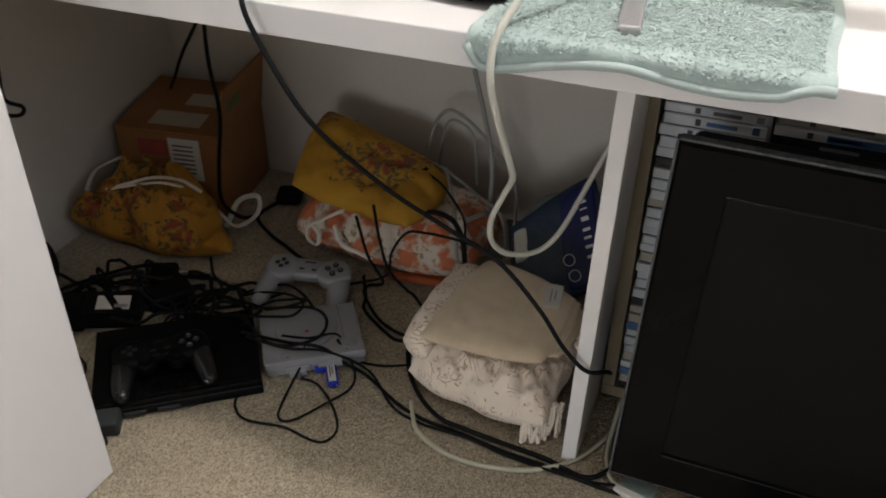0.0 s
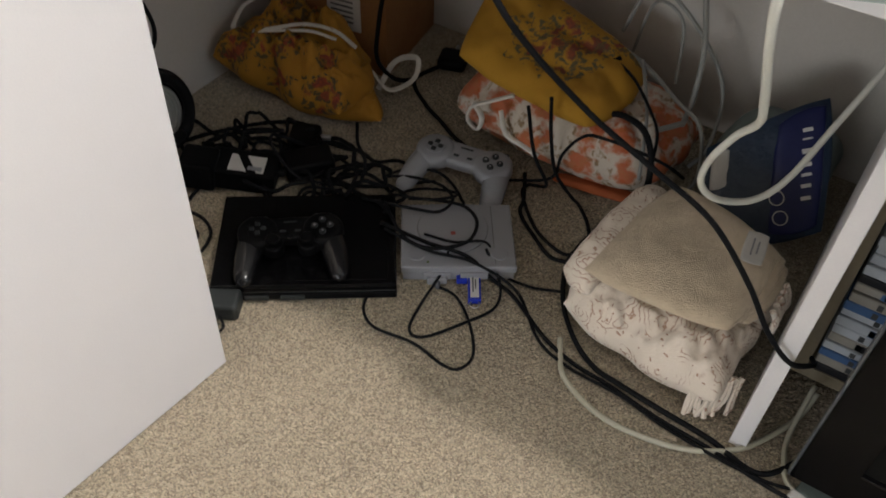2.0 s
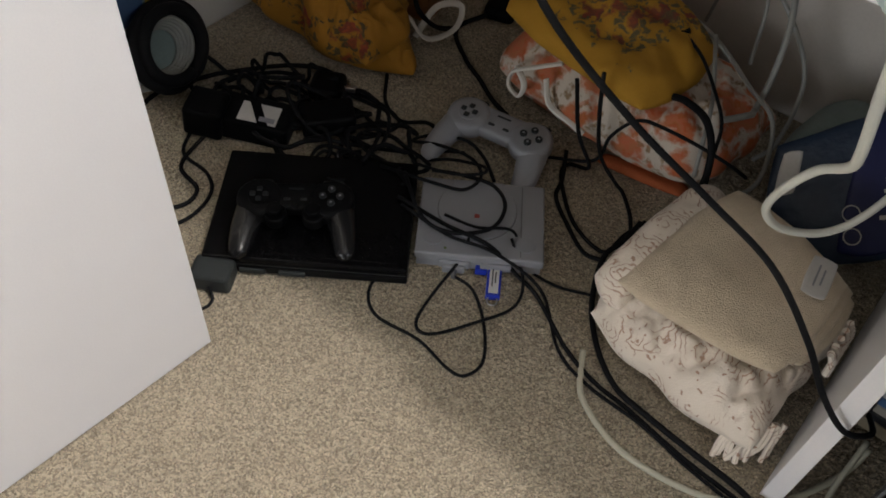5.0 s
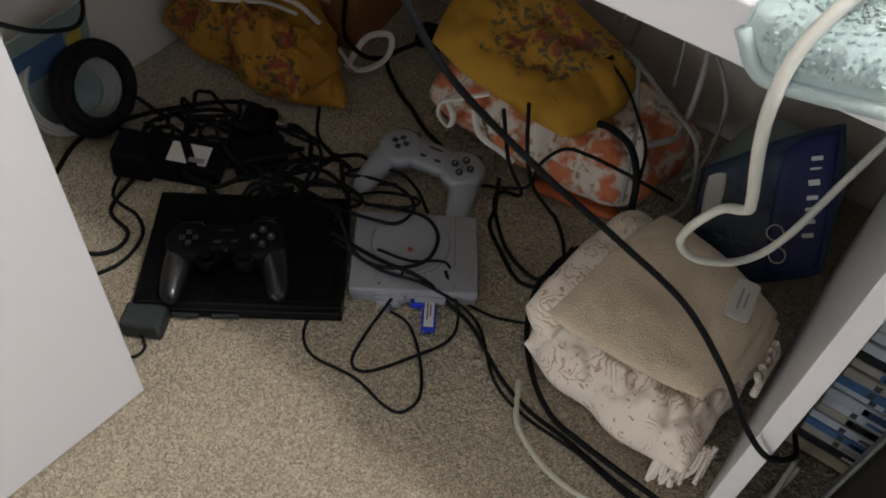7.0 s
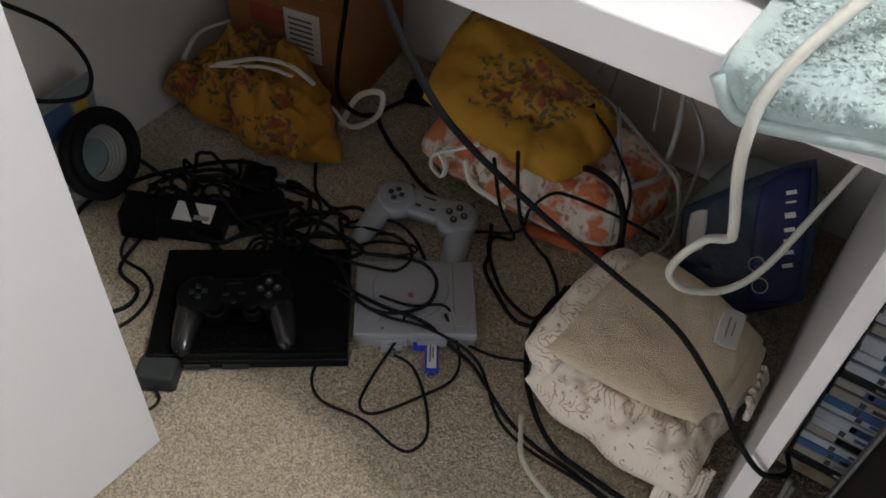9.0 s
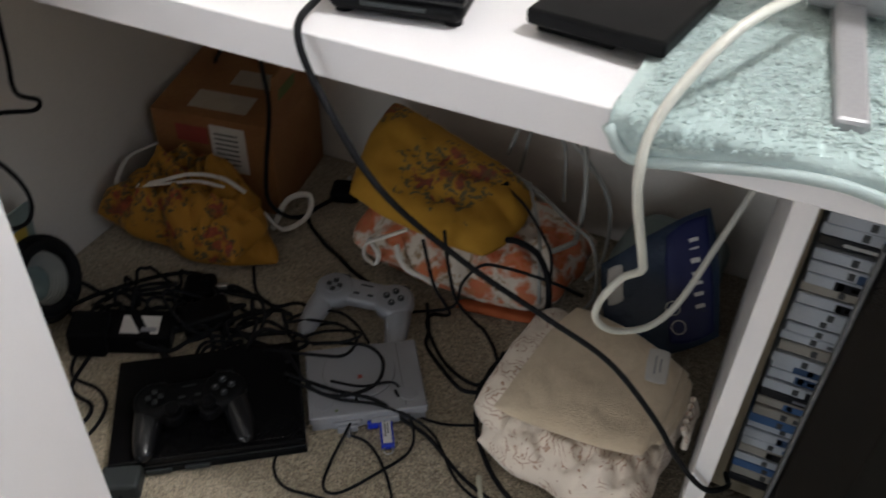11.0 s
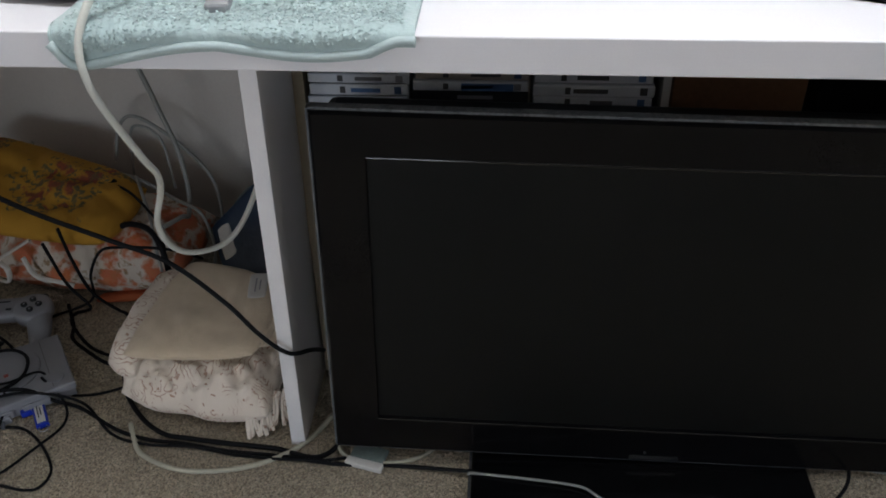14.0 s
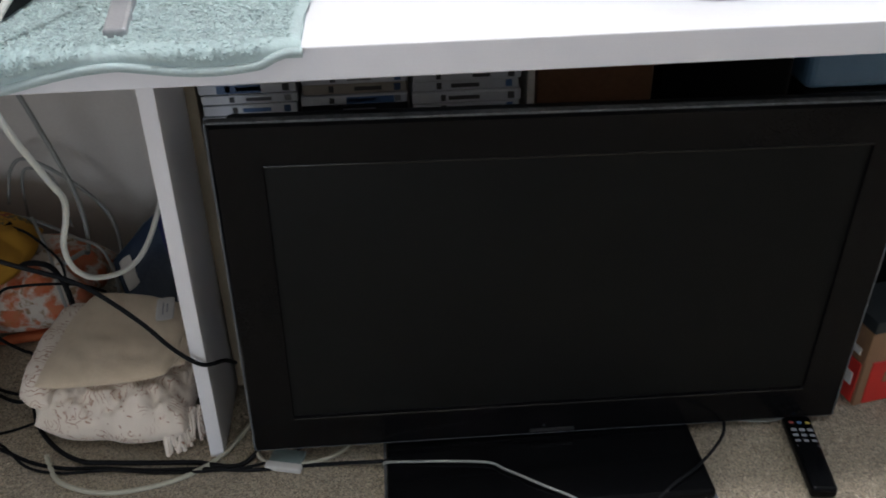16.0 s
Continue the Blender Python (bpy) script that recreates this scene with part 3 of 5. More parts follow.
def gift_box(m):
    g = thing("picture_box", "red and brown printed toy box with white cord", "box", m)
    part("body", bm_box(0.22, 0.08, 0.13, 0.002), BROWNCARD, g)
    part("red_panel", bm_box(0.085, 0.002, 0.075, 0.0006, 1, (-0.055, -0.041, 0.004)), RED, g, "red printed panel")
    part("white_panel", bm_box(0.035, 0.002, 0.04, 0.0006, 1, (0.018, -0.041, 0.006)), PAPER, g)
    part("emblem", bm_box(0.03, 0.001, 0.02, 0.0003, 1, (-0.06, -0.0425, 0.04)), BROWNCARD, g)
    part("top_band", bm_box(0.22, 0.082, 0.02, 0.001, 1, (0, 0, 0.1305)), DARKBOX, g)
    part("side_red", bm_box(0.002, 0.07, 0.07, 0.0006, 1, (-0.111, 0.0, 0.004)), RED, g, "red printed panel")
    part("side_white", bm_box(0.002, 0.03, 0.022, 0.0006, 1, (-0.1125, -0.012, 0.03)), PAPER, g)
    part("side_emblem", bm_box(0.002, 0.022, 0.03, 0.0006, 1, (-0.1125, 0.016, 0.078)), YELLOW, g)
    part("side_white", bm_box(0.002, 0.04, 0.012, 0.0006, 1, (-0.1115, -0.008, 0.085)), PAPER, g)
    part("cord", bm_tube([(-0.06, -0.043, 0.13), (-0.05, -0.05, 0.10), (-0.02, -0.05, 0.085), (0.0, -0.046, 0.11), (-0.03, -0.045, 0.128)], 0.002), RIBBON, g)
    return g


gift_box(pose(1.012, 0.07, 0.002, 0, 0, 10))

# ---- under the desk: cardboard box ----
def cardboard_box(m):
    b = thing("cardboard_box", "opened brown cardboard parcel box with labels", "box", m)
    w, d, h = 0.205, 0.183, 0.165
    t = 0.004
    part("front_wall", span(-w, 0, 0, t, 0.003, h), CARD, b)
    part("back_wall", span(-w, 0, d - t, d, 0.003, h), CARD, b)
    part("side_wall", span(-w, -w + t, t, d - t, 0.003, h), CARD, b)
    part("side_wall", span(-t, 0, t, d - t, 0.003, h), CARD, b)
    part("base", span(-w + t, -t, t, d - t, 0.003, 0.007), CARD, b)
    top = part("top_flap", span(-w, -0.004, 0.0, d, 0, t), CARD, b)
    top.matrix_local = pose(0, 0.0, h + 0.001, 6, 0, 0)
    flap = part("side_flap", span(-t, 0, 0.0, d, 0, 0.10), CARD, b, "raised cardboard side flap with green print")
    flap.matrix_local = pose(0.002, 0, h - 0.005, 0, 8, 0)
    part("green_print", span(0.0003, 0.0012, 0.02, 0.075, 0.05, 0.07), CARDGREEN, flap)
    part("shipping_label", span(-0.105, -0.045, -0.0015, -0.0004, 0.075, 0.158), PAPER, b, "white shipping label")
    for k in range(7):
        part("barcode_bar", span(-0.098, -0.058, -0.0022, -0.0016, 0.088 + k * 0.009, 0.091 + k * 0.009), INK, b)
    part("red_print", span(-0.165, -0.11, -0.0014, -0.0004, 0.12, 0.15), CARDRED, b)
    part("tape", span(-0.15, -0.05, 0.02, 0.065, t + 0.0005, t + 0.001), TAPE, top, "clear parcel tape strip")
    part("tape", span(-0.11, -0.03, 0.09, 0.13, t + 0.0005, t + 0.001), TAPE, top, "clear parcel tape strip")
    return b


cardboard_box(pose(-0.715, 0.345, 0.0, 0, 0, 9))

# ---- drawstring bags ----
bag = thing("drawstring_bag", "mustard floral cotton drawstring bag, half full and crumpled", "bag")
part("body", cloth([(-0.925, 0.165), (-0.655, 0.155), (-0.70, 0.315), (-0.90, 0.325)], 0.004, 0.128, 2.6, 0.040, 19, 2.0, 110, 84, 0.009), MUSTARD, bag, smooth=True)
part("neck", cloth([(-0.745, 0.165, 0.0), (-0.638, 0.222, -0.002), (-0.685, 0.275, 0), (-0.735, 0.27, 0.02)], 0.003, 0.06, 2.2, 0.016, 30, 5.0, 60, 48, 0.005), MUSTARD, bag, smooth=True)
part("drawstring", bm_tube([(-0.905, 0.30, 0.115), (-0.925, 0.255, 0.11), (-0.915, 0.215, 0.10), (-0.898, 0.195, 0.105)], 0.004, 6, 8, 0.4), RIBBON, bag, "white cotton tape")
part("drawstring", bm_tube([(-0.845, 0.185, 0.124), (-0.815, 0.205, 0.131), (-0.785, 0.235, 0.133), (-0.745, 0.255, 0.126), (-0.71, 0.262, 0.106)], 0.005, 6, 8, 0.4), RIBBON, bag, "white cotton tape")
part("drawstring", bm_tube([(-0.845, 0.185, 0.124), (-0.80, 0.20, 0.134), (-0.765, 0.225, 0.133), (-0.73, 0.24, 0.124)], 0.004, 6, 8, 0.4), RIBBON, bag, "white cotton tape")
part("drawstring", bm_tube([(-0.70, 0.285, 0.055), (-0.678, 0.30, 0.02), (-0.655, 0.335, 0.03), (-0.662, 0.355, 0.055), (-0.69, 0.335, 0.05), (-0.70, 0.30, 0.012)], 0.0048, 6, 8, 0.4), RIBBON, bag, "white cotton tape loop")

bag = thing("floral_pouch", "orange and white floral cotton pouch lying on the carpet", "bag")
part("body", cloth([(-0.545, 0.275), (-0.235, 0.265), (-0.195, 0.45), (-0.56, 0.465)], 0.003, 0.132, 3.4, 0.02, 13, 8.0, 90, 60, 0.003), ORANGE, bag, smooth=True)
part("stripe", cloth([(-0.368, 0.268), (-0.245, 0.289), (-0.25, 0.312), (-0.365, 0.29)], 0.004, 0.018, 4, 0.003, 20, 71.0, 40, 16), RUST, bag, "rust coloured hem", smooth=True)
part("drawstring", bm_tube([(-0.50, 0.262, 0.095), (-0.478, 0.25, 0.085), (-0.485, 0.252, 0.06), (-0.505, 0.257, 0.065), (-0.50, 0.256, 0.09), (-0.47, 0.258, 0.112), (-0.44, 0.27, 0.128)], 0.0045, 6, 8, 0.5), RIBBON, bag, "white cotton tape")
part("drawstring", bm_tube([(-0.455, 0.262, 0.10), (-0.44, 0.256, 0.07), (-0.41, 0.262, 0.055), (-0.39, 0.265, 0.045)], 0.0042, 6, 8, 0.5), RIBBON, bag, "white cotton tape")
cover = thing("folded_cloth", "mustard floral cotton cloth folded over a pouch", "cloth")
part("body", cloth([(-0.555, 0.285, 0.0), (-0.315, 0.25, -0.004), (-0.285, 0.405, 0.0), (-0.572, 0.470, 0.062)], 0.116, 0.166, 5.0, 0.011, 11, 14.0, 80, 60), MUSTARDFLAT, cover, smooth=True)

# ---- packaging against the divider ----
pack = thing("plastic_package", "blue plastic zip package with navy print", "package", pose(-0.085, 0.335, 0.105, 46, -24, 24))
part("pouch", cloth([(-0.105, -0.085), (0.05, -0.082), (0.092, 0.10), (-0.08, 0.062)], -0.006, 0.009, 7, 0.003, 22, 21.0, 40, 34), FILM, pack, smooth=True)
part("print_panel", cloth([(-0.022, -0.074), (0.042, -0.073), (0.08, 0.088), (0.016, 0.074)], 0.004, 0.0112, 8, 0.0016, 16, 22.0, 16, 24), NAVY, pack, "navy printed panel", smooth=True)
for k, (u, wd) in enumerate(((0.0, 0.006), (0.011, 0.006), (0.021, 0.005), (0.03, 0.006), (0.042, 0.008), (0.053, 0.003), (0.061, 0.006))):
    part("print_bar", bm_box(0.012, wd * 0.8, 0.001, 0, 1, (0.034 + 0.27 * u, -0.03 + 1.4 * u, 0.0118)), PAPER, pack)
part("white_label", cloth([(-0.082, 0.0), (-0.058, 0.0), (-0.045, 0.052), (-0.068, 0.05)], 0.004, 0.0108, 8, 0.0014, 16, 23.0, 10, 16), PAPER, pack, smooth=True)
for k in range(2):
    part("print_ring", bm_tube([(0.0 + 0.009 * math.cos(a), -0.05 + k * 0.026 + 0.009 * math.sin(a), 0.012) for a in (2 * math.pi * i / 9 for i in range(10))], 0.0008, 5, 3), PAPER, pack)
solid("grey_pouch", cloth([(-0.19, 0.37), (-0.03, 0.38), (-0.02, 0.52), (-0.17, 0.52)], 0.0, 0.12, 3, 0.01, 13, 31.0), SAGE, "grey green fabric pouch against the wall", "pouch", smooth=True)

# ---- folded towel and lace cloth ----
tw = thing("lace_cloth", "folded cream cotton cloth with swirling embroidery and fringe", "cloth")
part("body", cloth([(-0.246, 0.03), (-0.020, 0.006), (-0.004, 0.205), (-0.20, 0.265)], 0.002, 0.096, 4.5, 0.026, 19, 41.0, 110, 80), LACE, tw, smooth=True)
part("side_fold", cloth([(-0.248, 0.05), (-0.20, 0.03), (-0.175, 0.24), (-0.225, 0.25)], 0.05, 0.125, 3, 0.008, 18, 43.0, 24, 40), LACE, tw, smooth=True)
rng = random.Random(5)
for k in range(16):
    f = k / 15
    x, y = -0.052 + 0.042 * f, 0.016 + 0.03 * f * f
    part("tassel", bm_tube([(x, y + 0.008, 0.05 + rng.uniform(-0.005, 0.012)), (x + rng.uniform(-0.003, 0.003), y - 0.004, 0.032), (x + rng.uniform(-0.006, 0.004), y - 0.007 - rng.uniform(0, 0.006), 0.008)], rng.uniform(0.0022, 0.0034), 6, 5), LACE, tw)
for k in range(5):
    part("fringe_knot", bm_tube([(-0.012, 0.12 + 0.012 * k, 0.10), (-0.006, 0.123 + 0.012 * k, 0.085), (-0.005, 0.118 + 0.012 * k, 0.07)], 0.004, 6, 4), LACE, tw)
top = thing("folded_towel", "folded beige terry towel with a sewn label", "towel")
part("lower_layer", cloth([(-0.195, 0.075), (-0.022, 0.085), (-0.010, 0.20), (-0.165, 0.258)], 0.086, 0.108, 7, 0.003, 12, 51.0, 50, 40), TOWEL, top, smooth=True)
part("middle_layer", cloth([(-0.205, 0.06), (-0.028, 0.07), (-0.018, 0.20), (-0.175, 0.252)], 0.100, 0.120, 7, 0.003, 12, 53.0, 50, 40), TOWEL, top, smooth=True)
part("upper_layer", cloth([(-0.226, 0.040, -0.014), (-0.036, 0.048, -0.010), (-0.027, 0.195), (-0.185, 0.245)], 0.106, 0.138, 5.0, 0.0035, 15, 55.0, 70, 56), TOWEL, top, smooth=True)
lab = part("sewn_label", cloth([(-0.013, -0.028), (0.013, -0.028), (0.013, 0.028), (-0.013, 0.028)], 0, 0.002, 8, 0.0006, 20, 57.0, 8, 14), PAPER, top, "white sewn label")
lab.matrix_local = pose(-0.06, 0.165, 0.1365, 0, 0, 8)
for k in range(2):
    mk = part("label_mark", bm_box(0.002, 0.03 - 0.008 * k, 0.0005, 0, 1, (-0.003 + 0.006 * k, 0, 0.0017)), GREYMID, lab)

# ---- consoles and controllers ----
def bm_limb(points, radii, flat=1.0, sides=14, n=6):
    """A rounded limb along points whose radius changes from point to point."""
    line = spline(points, n)
    rad = [v.x for v in spline([(r, 0, 0) for r in radii], n)]
    bm = bmesh.new()
    rings = []
    for i, q in enumerate(line):
        way = (line[min(i + 1, len(line) - 1)] - line[max(i - 1, 0)]).normalized()
        side = way.cross(Vector((0, 0, 1))).normalized()
        u = side.cross(way).normalized()
        rings.append([bm.verts.new(q + side * (math.cos(a) * rad[i]) + u * (math.sin(a) * rad[i] * flat)) for a in (2 * math.pi * k / sides for k in range(sides))])
    for a, b in zip(rings, rings[1:]):
        for k in range(sides):
            bm.faces.new((a[k], a[(k + 1) % sides], b[(k + 1) % sides], b[k]))
    for ring, q in ((rings[0], line[0]), (rings[-1], line[-1])):
        c = bm.verts.new(q)
        for k in range(sides):
            bm.faces.new((ring[k], ring[(k + 1) % sides], c))
    return bm


def bm_disc(r, h, at, sides=28, bev=0.003):
    """A flat round lobe with a rounded rim."""
    bm = bm_cyl(r, h, sides, at)
    rim = [e for e in bm.edges if abs(e.verts[0].co.z - e.verts[1].co.z) < 1e-6]
    bmesh.ops.bevel(bm, geom=rim, offset=bev, segments=3, profile=0.5, affect="EDGES")
    return bm


def gamepad(name, label, m, shell, grip, key, sticks):
    """A two-handled game controller: x to its right, y away from its player."""
    g = thing(name, label, "game controller", m)
    body = join(bm_disc(0.031, 0.026, (-0.0475, 0, 0.012), bev=0.008), bm_disc(0.031, 0.026, (0.0475, 0, 0.012), bev=0.008), bm_box(0.10, 0.044, 0.021, 0.006, 3, (0, 0.004, 0.014)))
    part("body", body, shell, g, smooth=True)
    for s in (-1, 1):
        part("handle", bm_limb([(s * 0.055, 0.006, 0.023), (s * 0.060, -0.02, 0.022), (s * 0.066, -0.05, 0.018), (s * 0.069, -0.076, 0.014), (s * 0.0695, -0.085, 0.013)], (0.019, 0.020, 0.0175, 0.013, 0.004), 0.75), grip, g, smooth=True)
        part("shoulder_button", bm_box(0.03, 0.012, 0.012, 0.004, 2, (s * 0.048, 0.031, 0.016)), key, g)
    part("dpad_well", bm_disc(0.0155, 0.002, (-0.0475, 0, 0.0375), bev=0.0006), shell, g)
    for a in range(4):
        c, s = math.cos(a * math.pi / 2), math.sin(a * math.pi / 2)
        part("direction_key", bm_box(0.0075, 0.0075, 0.003, 0.001, 1, (-0.0475 + c * 0.0085, s * 0.0085, 0.0392)), key, g)
        b = part("face_button", bm_disc(0.0052, 0.004, (0.0475 + c * 0.0115, s * 0.0115, 0.0375), 16, 0.001), key, g)
        part("button_mark", bm_box(0.003, 0.003, 0.0003, 0, 1, (0.0475 + c * 0.0115, s * 0.0115, 0.0415)), GREYMID, b)
    for s in (-1, 1):
        part("small_key", bm_box(0.009, 0.0045, 0.002, 0.0008, 1, (s * 0.011, -0.004, 0.0345)), key, g)
    part("maker_mark", bm_box(0.02, 0.003, 0.0004, 0, 1, (0, 0.014, 0.0352)), key, g)
    if sticks:
        for s in (-1, 1):
            st = part("thumbstick", join(bm_cyl(0.006, 0.012, 16, (s * 0.025, -0.025, 0.028)), bm_disc(0.0105, 0.006, (s * 0.025, -0.025, 0.039), 24, 0.002)), BLACK, g)
            part("stick_socket", bm_disc(0.0155, 0.018, (s * 0.025, -0.025, 0.016), 24, 0.003), shell, g)
        part("home_button", bm_disc(0.005, 0.003, (0, -0.016, 0.0345), 16, 0.001), SATIN, g)
    return g


gamepad("game_controller", "light grey two-handled game controller with dark buttons", pose(-0.479, 0.210, 0.012, 6, 0, 10) @ Matrix.Scale(0.93, 4), GREY, GREY, DARKBOX, False)


def slim_console(m):
    c = thing("slim_console", "slim black games console lying on the carpet", "games console", m)
    w, d = 0.232, 0.168
    part("lower_shell", bm_box(w, d, 0.012, 0.002, 2, (0, 0, 0.003)), BLACK, c)
    part("seam", bm_box(w - 0.004, d - 0.004, 0.003, 0, 1, (0, 0, 0.0145)), DARKBOX, c)
    part("upper_shell", bm_box(w, d, 0.012, 0.003, 3, (0, 0, 0.017)), GLOSS, c)
    part("disc_lid", bm_box(0.15, d - 0.012, 0.0016, 0.0006, 1, (0.03, 0.002, 0.0285)), GLOSS, c)
    part("lid_emblem", bm_box(0.02, 0.012, 0.0006, 0.0002, 1, (0.03, 0.03, 0.0302)), SATIN, c)
    for k in range(2):
        part("controller_port", bm_box(0.03, 0.004, 0.008, 0.001, 1, (-0.06 + 0.045 * k, -d / 2 - 0.0005, 0.0045)), DARKBOX, c)
    part("front_line", bm_box(w - 0.02, 0.001, 0.0012, 0, 1, (0, -d / 2 - 0.0004, 0.0205)), SATIN, c)
    for k in range(4):
        part("foot", bm_cyl(0.006, 0.003, 12, ((-1) ** k * 0.09, (0.06 if k > 1 else -0.06), 0)), RUBBER, c)
    return c


slim_console(pose(-0.564, -0.040, 0.002, 0, 0, 36.2))
gamepad("game_controller", "black two-handled game controller with thumbsticks on a console", pose(-0.572, -0.060, 0.0315, 4, 0, 40) @ Matrix.Scale(0.86, 4), BLACK, SATIN, DARKBOX, True)


def mini_console(m):
    c = thing("mini_console", "small grey retro games console with a round disc lid", "games console", m)
    w, d = 0.149, 0.118
    part("lower_shell", bm_box(w - 0.004, d - 0.004, 0.014, 0.002, 2, (0, 0, 0.002)), GREY, c)
    part("upper_shell", bm_box(w, d, 0.013, 0.0025, 3, (0, 0, 0.0155)), GREY, c)
    part("lid_groove", bm_disc(0.0475, 0.0006, (-0.006, 0.012, 0.0283), 56, 0.0002), GREYDARK, c)
    part("disc_lid", bm_disc(0.0466, 0.0028, (-0.006, 0.012, 0.0282), 56, 0.001), GREY, c)
    part("lid_hinge", bm_box(0.06, 0.012, 0.003, 0.001, 2, (-0.006, 0.05, 0.0284)), GREY, c)
    part("emblem", bm_box(0.006, 0.006, 0.0006, 0.0002, 1, (-0.006, 0.0, 0.031)), CARDRED, c)
    part("open_button", bm_disc(0.0115, 0.0022, (0.053, -0.036, 0.028), 28, 0.0008), GREYMID, c)
    part("power_button", bm_disc(0.0115, 0.0022, (-0.055, -0.036, 0.028), 28, 0.0008), GREYMID, c)
    part("power_light", bm_disc(0.0018, 0.001, (-0.04, -0.05, 0.0283), 10, 0.0003), CARDGREEN, c)
    for x in (-0.028, 0.02):
        p = part("controller_socket", bm_box(0.036, 0.004, 0.012, 0.001, 1, (x, -d / 2 - 0.001, 0.007)), GREYMID, c)
    part("side_groove", bm_box(0.001, d - 0.01, 0.001, 0, 1, (0.047, 0, 0.0284)), GREYDARK, c)
    for k in range(4):
        part("foot", bm_cyl(0.005, 0.002, 12, ((-1) ** k * 0.06, (0.045 if k > 1 else -0.045), 0)), RUBBER, c)
    return c


mini_console(pose(-0.4065, 0.079, 0.002, 0, 0, 35))


def usb_stick(m):
    u = thing("memory_stick", "blue and white memory stick with a steel ring", "memory stick", m)
    part("cap", bm_box(0.014, 0.016, 0.009, 0.001, 2, (-0.013, 0.018, 0.001)), BLUEUSB, u, "blue plastic cap")
    part("body", bm_box(0.0165, 0.047, 0.009, 0.0012, 2, (0.003, 0, 0.001)), BLUEUSB, u)
    part("paper_label", bm_box(0.011, 0.040, 0.0005, 0, 1, (0.003, 0, 0.0102)), PAPER, u)
    for k, (dx, ln) in enumerate(((-0.002, 0.026), (0.0015, 0.016))):
        part("label_mark", bm_box(0.0016, ln, 0.0004, 0, 1, (0.003 + dx, 0.002, 0.0108)), INK, u)
    part("ring", bm_tube([(0.003 + 0.006 * math.cos(a), -0.027 + 0.006 * math.sin(a), 0.005) for a in (2 * math.pi * i / 10 for i in range(11))], 0.001, 6, 3), STEEL, u)
    return u


usb_stick(pose(-0.350, 0.027, 0.003, 0, 0, 33))
ad = thing("cable_adapter", "grey plastic controller plug in front of a console", "plug", pose(-0.397, 0.016, 0.004, 0, 0, 36))
part("shell", bm_box(0.026, 0.018, 0.012, 0.002, 2), GREY, ad)
part("strain_relief", bm_limb([(0, -0.008, 0.006), (0, -0.014, 0.006), (0, -0.019, 0.005)], (0.004, 0.0032, 0.0022)), GREYDARK, ad)
nub = thing("power_brick", "small dark grey power block beside a console", "power adapter", pose(-0.588, -0.178, 0.003, 0, 0, 30))
part("body", bm_box(0.046, 0.034, 0.026, 0.005, 3), DARKBOX, nub)
part("lead", bm_tube([(0.0, -0.016, 0.01), (0.008, -0.03, 0.006), (0.0, -0.042, 0.004), (-0.015, -0.04, 0.004)], 0.0018), RUBBER, nub)

brick = thing("mains_adapter", "black mains power adapter with a white label", "power adapter", pose(-0.733, 0.02, 0.004, 0, 6, 30))
part("body", bm_box(0.095, 0.055, 0.034, 0.004, 3), BLACK, brick)
part("paper_label", bm_box(0.05, 0.034, 0.0006, 0, 1, (0.006, -0.004, 0.0341)), PAPER, brick)
part("label_mark", bm_box(0.012, 0.052, 0.0006, 0, 1, (0.004, -0.002, 0.0349), pose(0, 0, 0, 0, 0, 28)), BLACK, brick)
part("label_mark", bm_box(0.02, 0.008, 0.0006, 0, 1, (0.018, -0.014, 0.0353)), GREYMID, brick)
part("plug_block", bm_box(0.05, 0.05, 0.045, 0.006, 3, (-0.06, -0.012, 0.0)), BLACK, brick)
part("strain_relief", bm_limb([(0.046, 0.01, 0.016), (0.06, 0.012, 0.015), (0.072, 0.013, 0.012)], (0.007, 0.005, 0.003)), BLACK, brick)


def mains_plug(m, label):
    p = thing("mains_plug", label, "plug", m)
    part("body", bm_box(0.048, 0.046, 0.022, 0.008, 3), BLACK, p)
    part("earth_pin", bm_box(0.004, 0.018, 0.008, 0.0008, 1, (0, 0.03, 0.008)), STEEL, p)
    for s in (-1, 1):
        part("pin", bm_box(0.0065, 0.016, 0.004, 0.0008, 1, (s * 0.011, 0.03, 0.004)), STEEL, p)
    return p


mains_plug(pose(-0.715, 0.135, 0.004, 0, 0, -62), "black mains plug with steel pins lying on the carpet")
mains_plug(pose(-0.645, 0.437, 0.004, 0, 0, 20), "black mains plug lying by the wall")

# more of the tangle behind the console
rng = random.Random(31)
for k in range(17):
    cx, cy = -0.82 + 0.26 * rng.random(), 0.03 + 0.10 * rng.random()
    rx, ry, turn, ph = rng.uniform(0.03, 0.075), rng.uniform(0.02, 0.045), rng.uniform(4, 9), rng.uniform(0, 6)
    way = [(cx + rx * math.cos(ph + turn * i / 11) + 0.004 * i * (rng.random() - 0.3), cy + ry * math.sin(ph + turn * i / 11) + rng.uniform(-0.006, 0.006), 0.006 + 0.03 * rng.random() * math.sin(math.pi * i / 11)) for i in range(12)]
    cable("cable", way, rng.uniform(0.0022, 0.0034), RUBBER, "black cable tangled behind a console")
lump = thing("mains_adapter", "plain black mains adapter among tangled cables", "power adapter", pose(-0.668, 0.088, 0.004, 0, 0, 52))
part("body", bm_box(0.07, 0.046, 0.03, 0.006, 3), BLACK, lump)
part("strain_relief", bm_limb([(0.034, 0.0, 0.014), (0.046, 0.002, 0.013), (0.058, 0.003, 0.010)], (0.006, 0.0045, 0.003)), BLACK, lump)

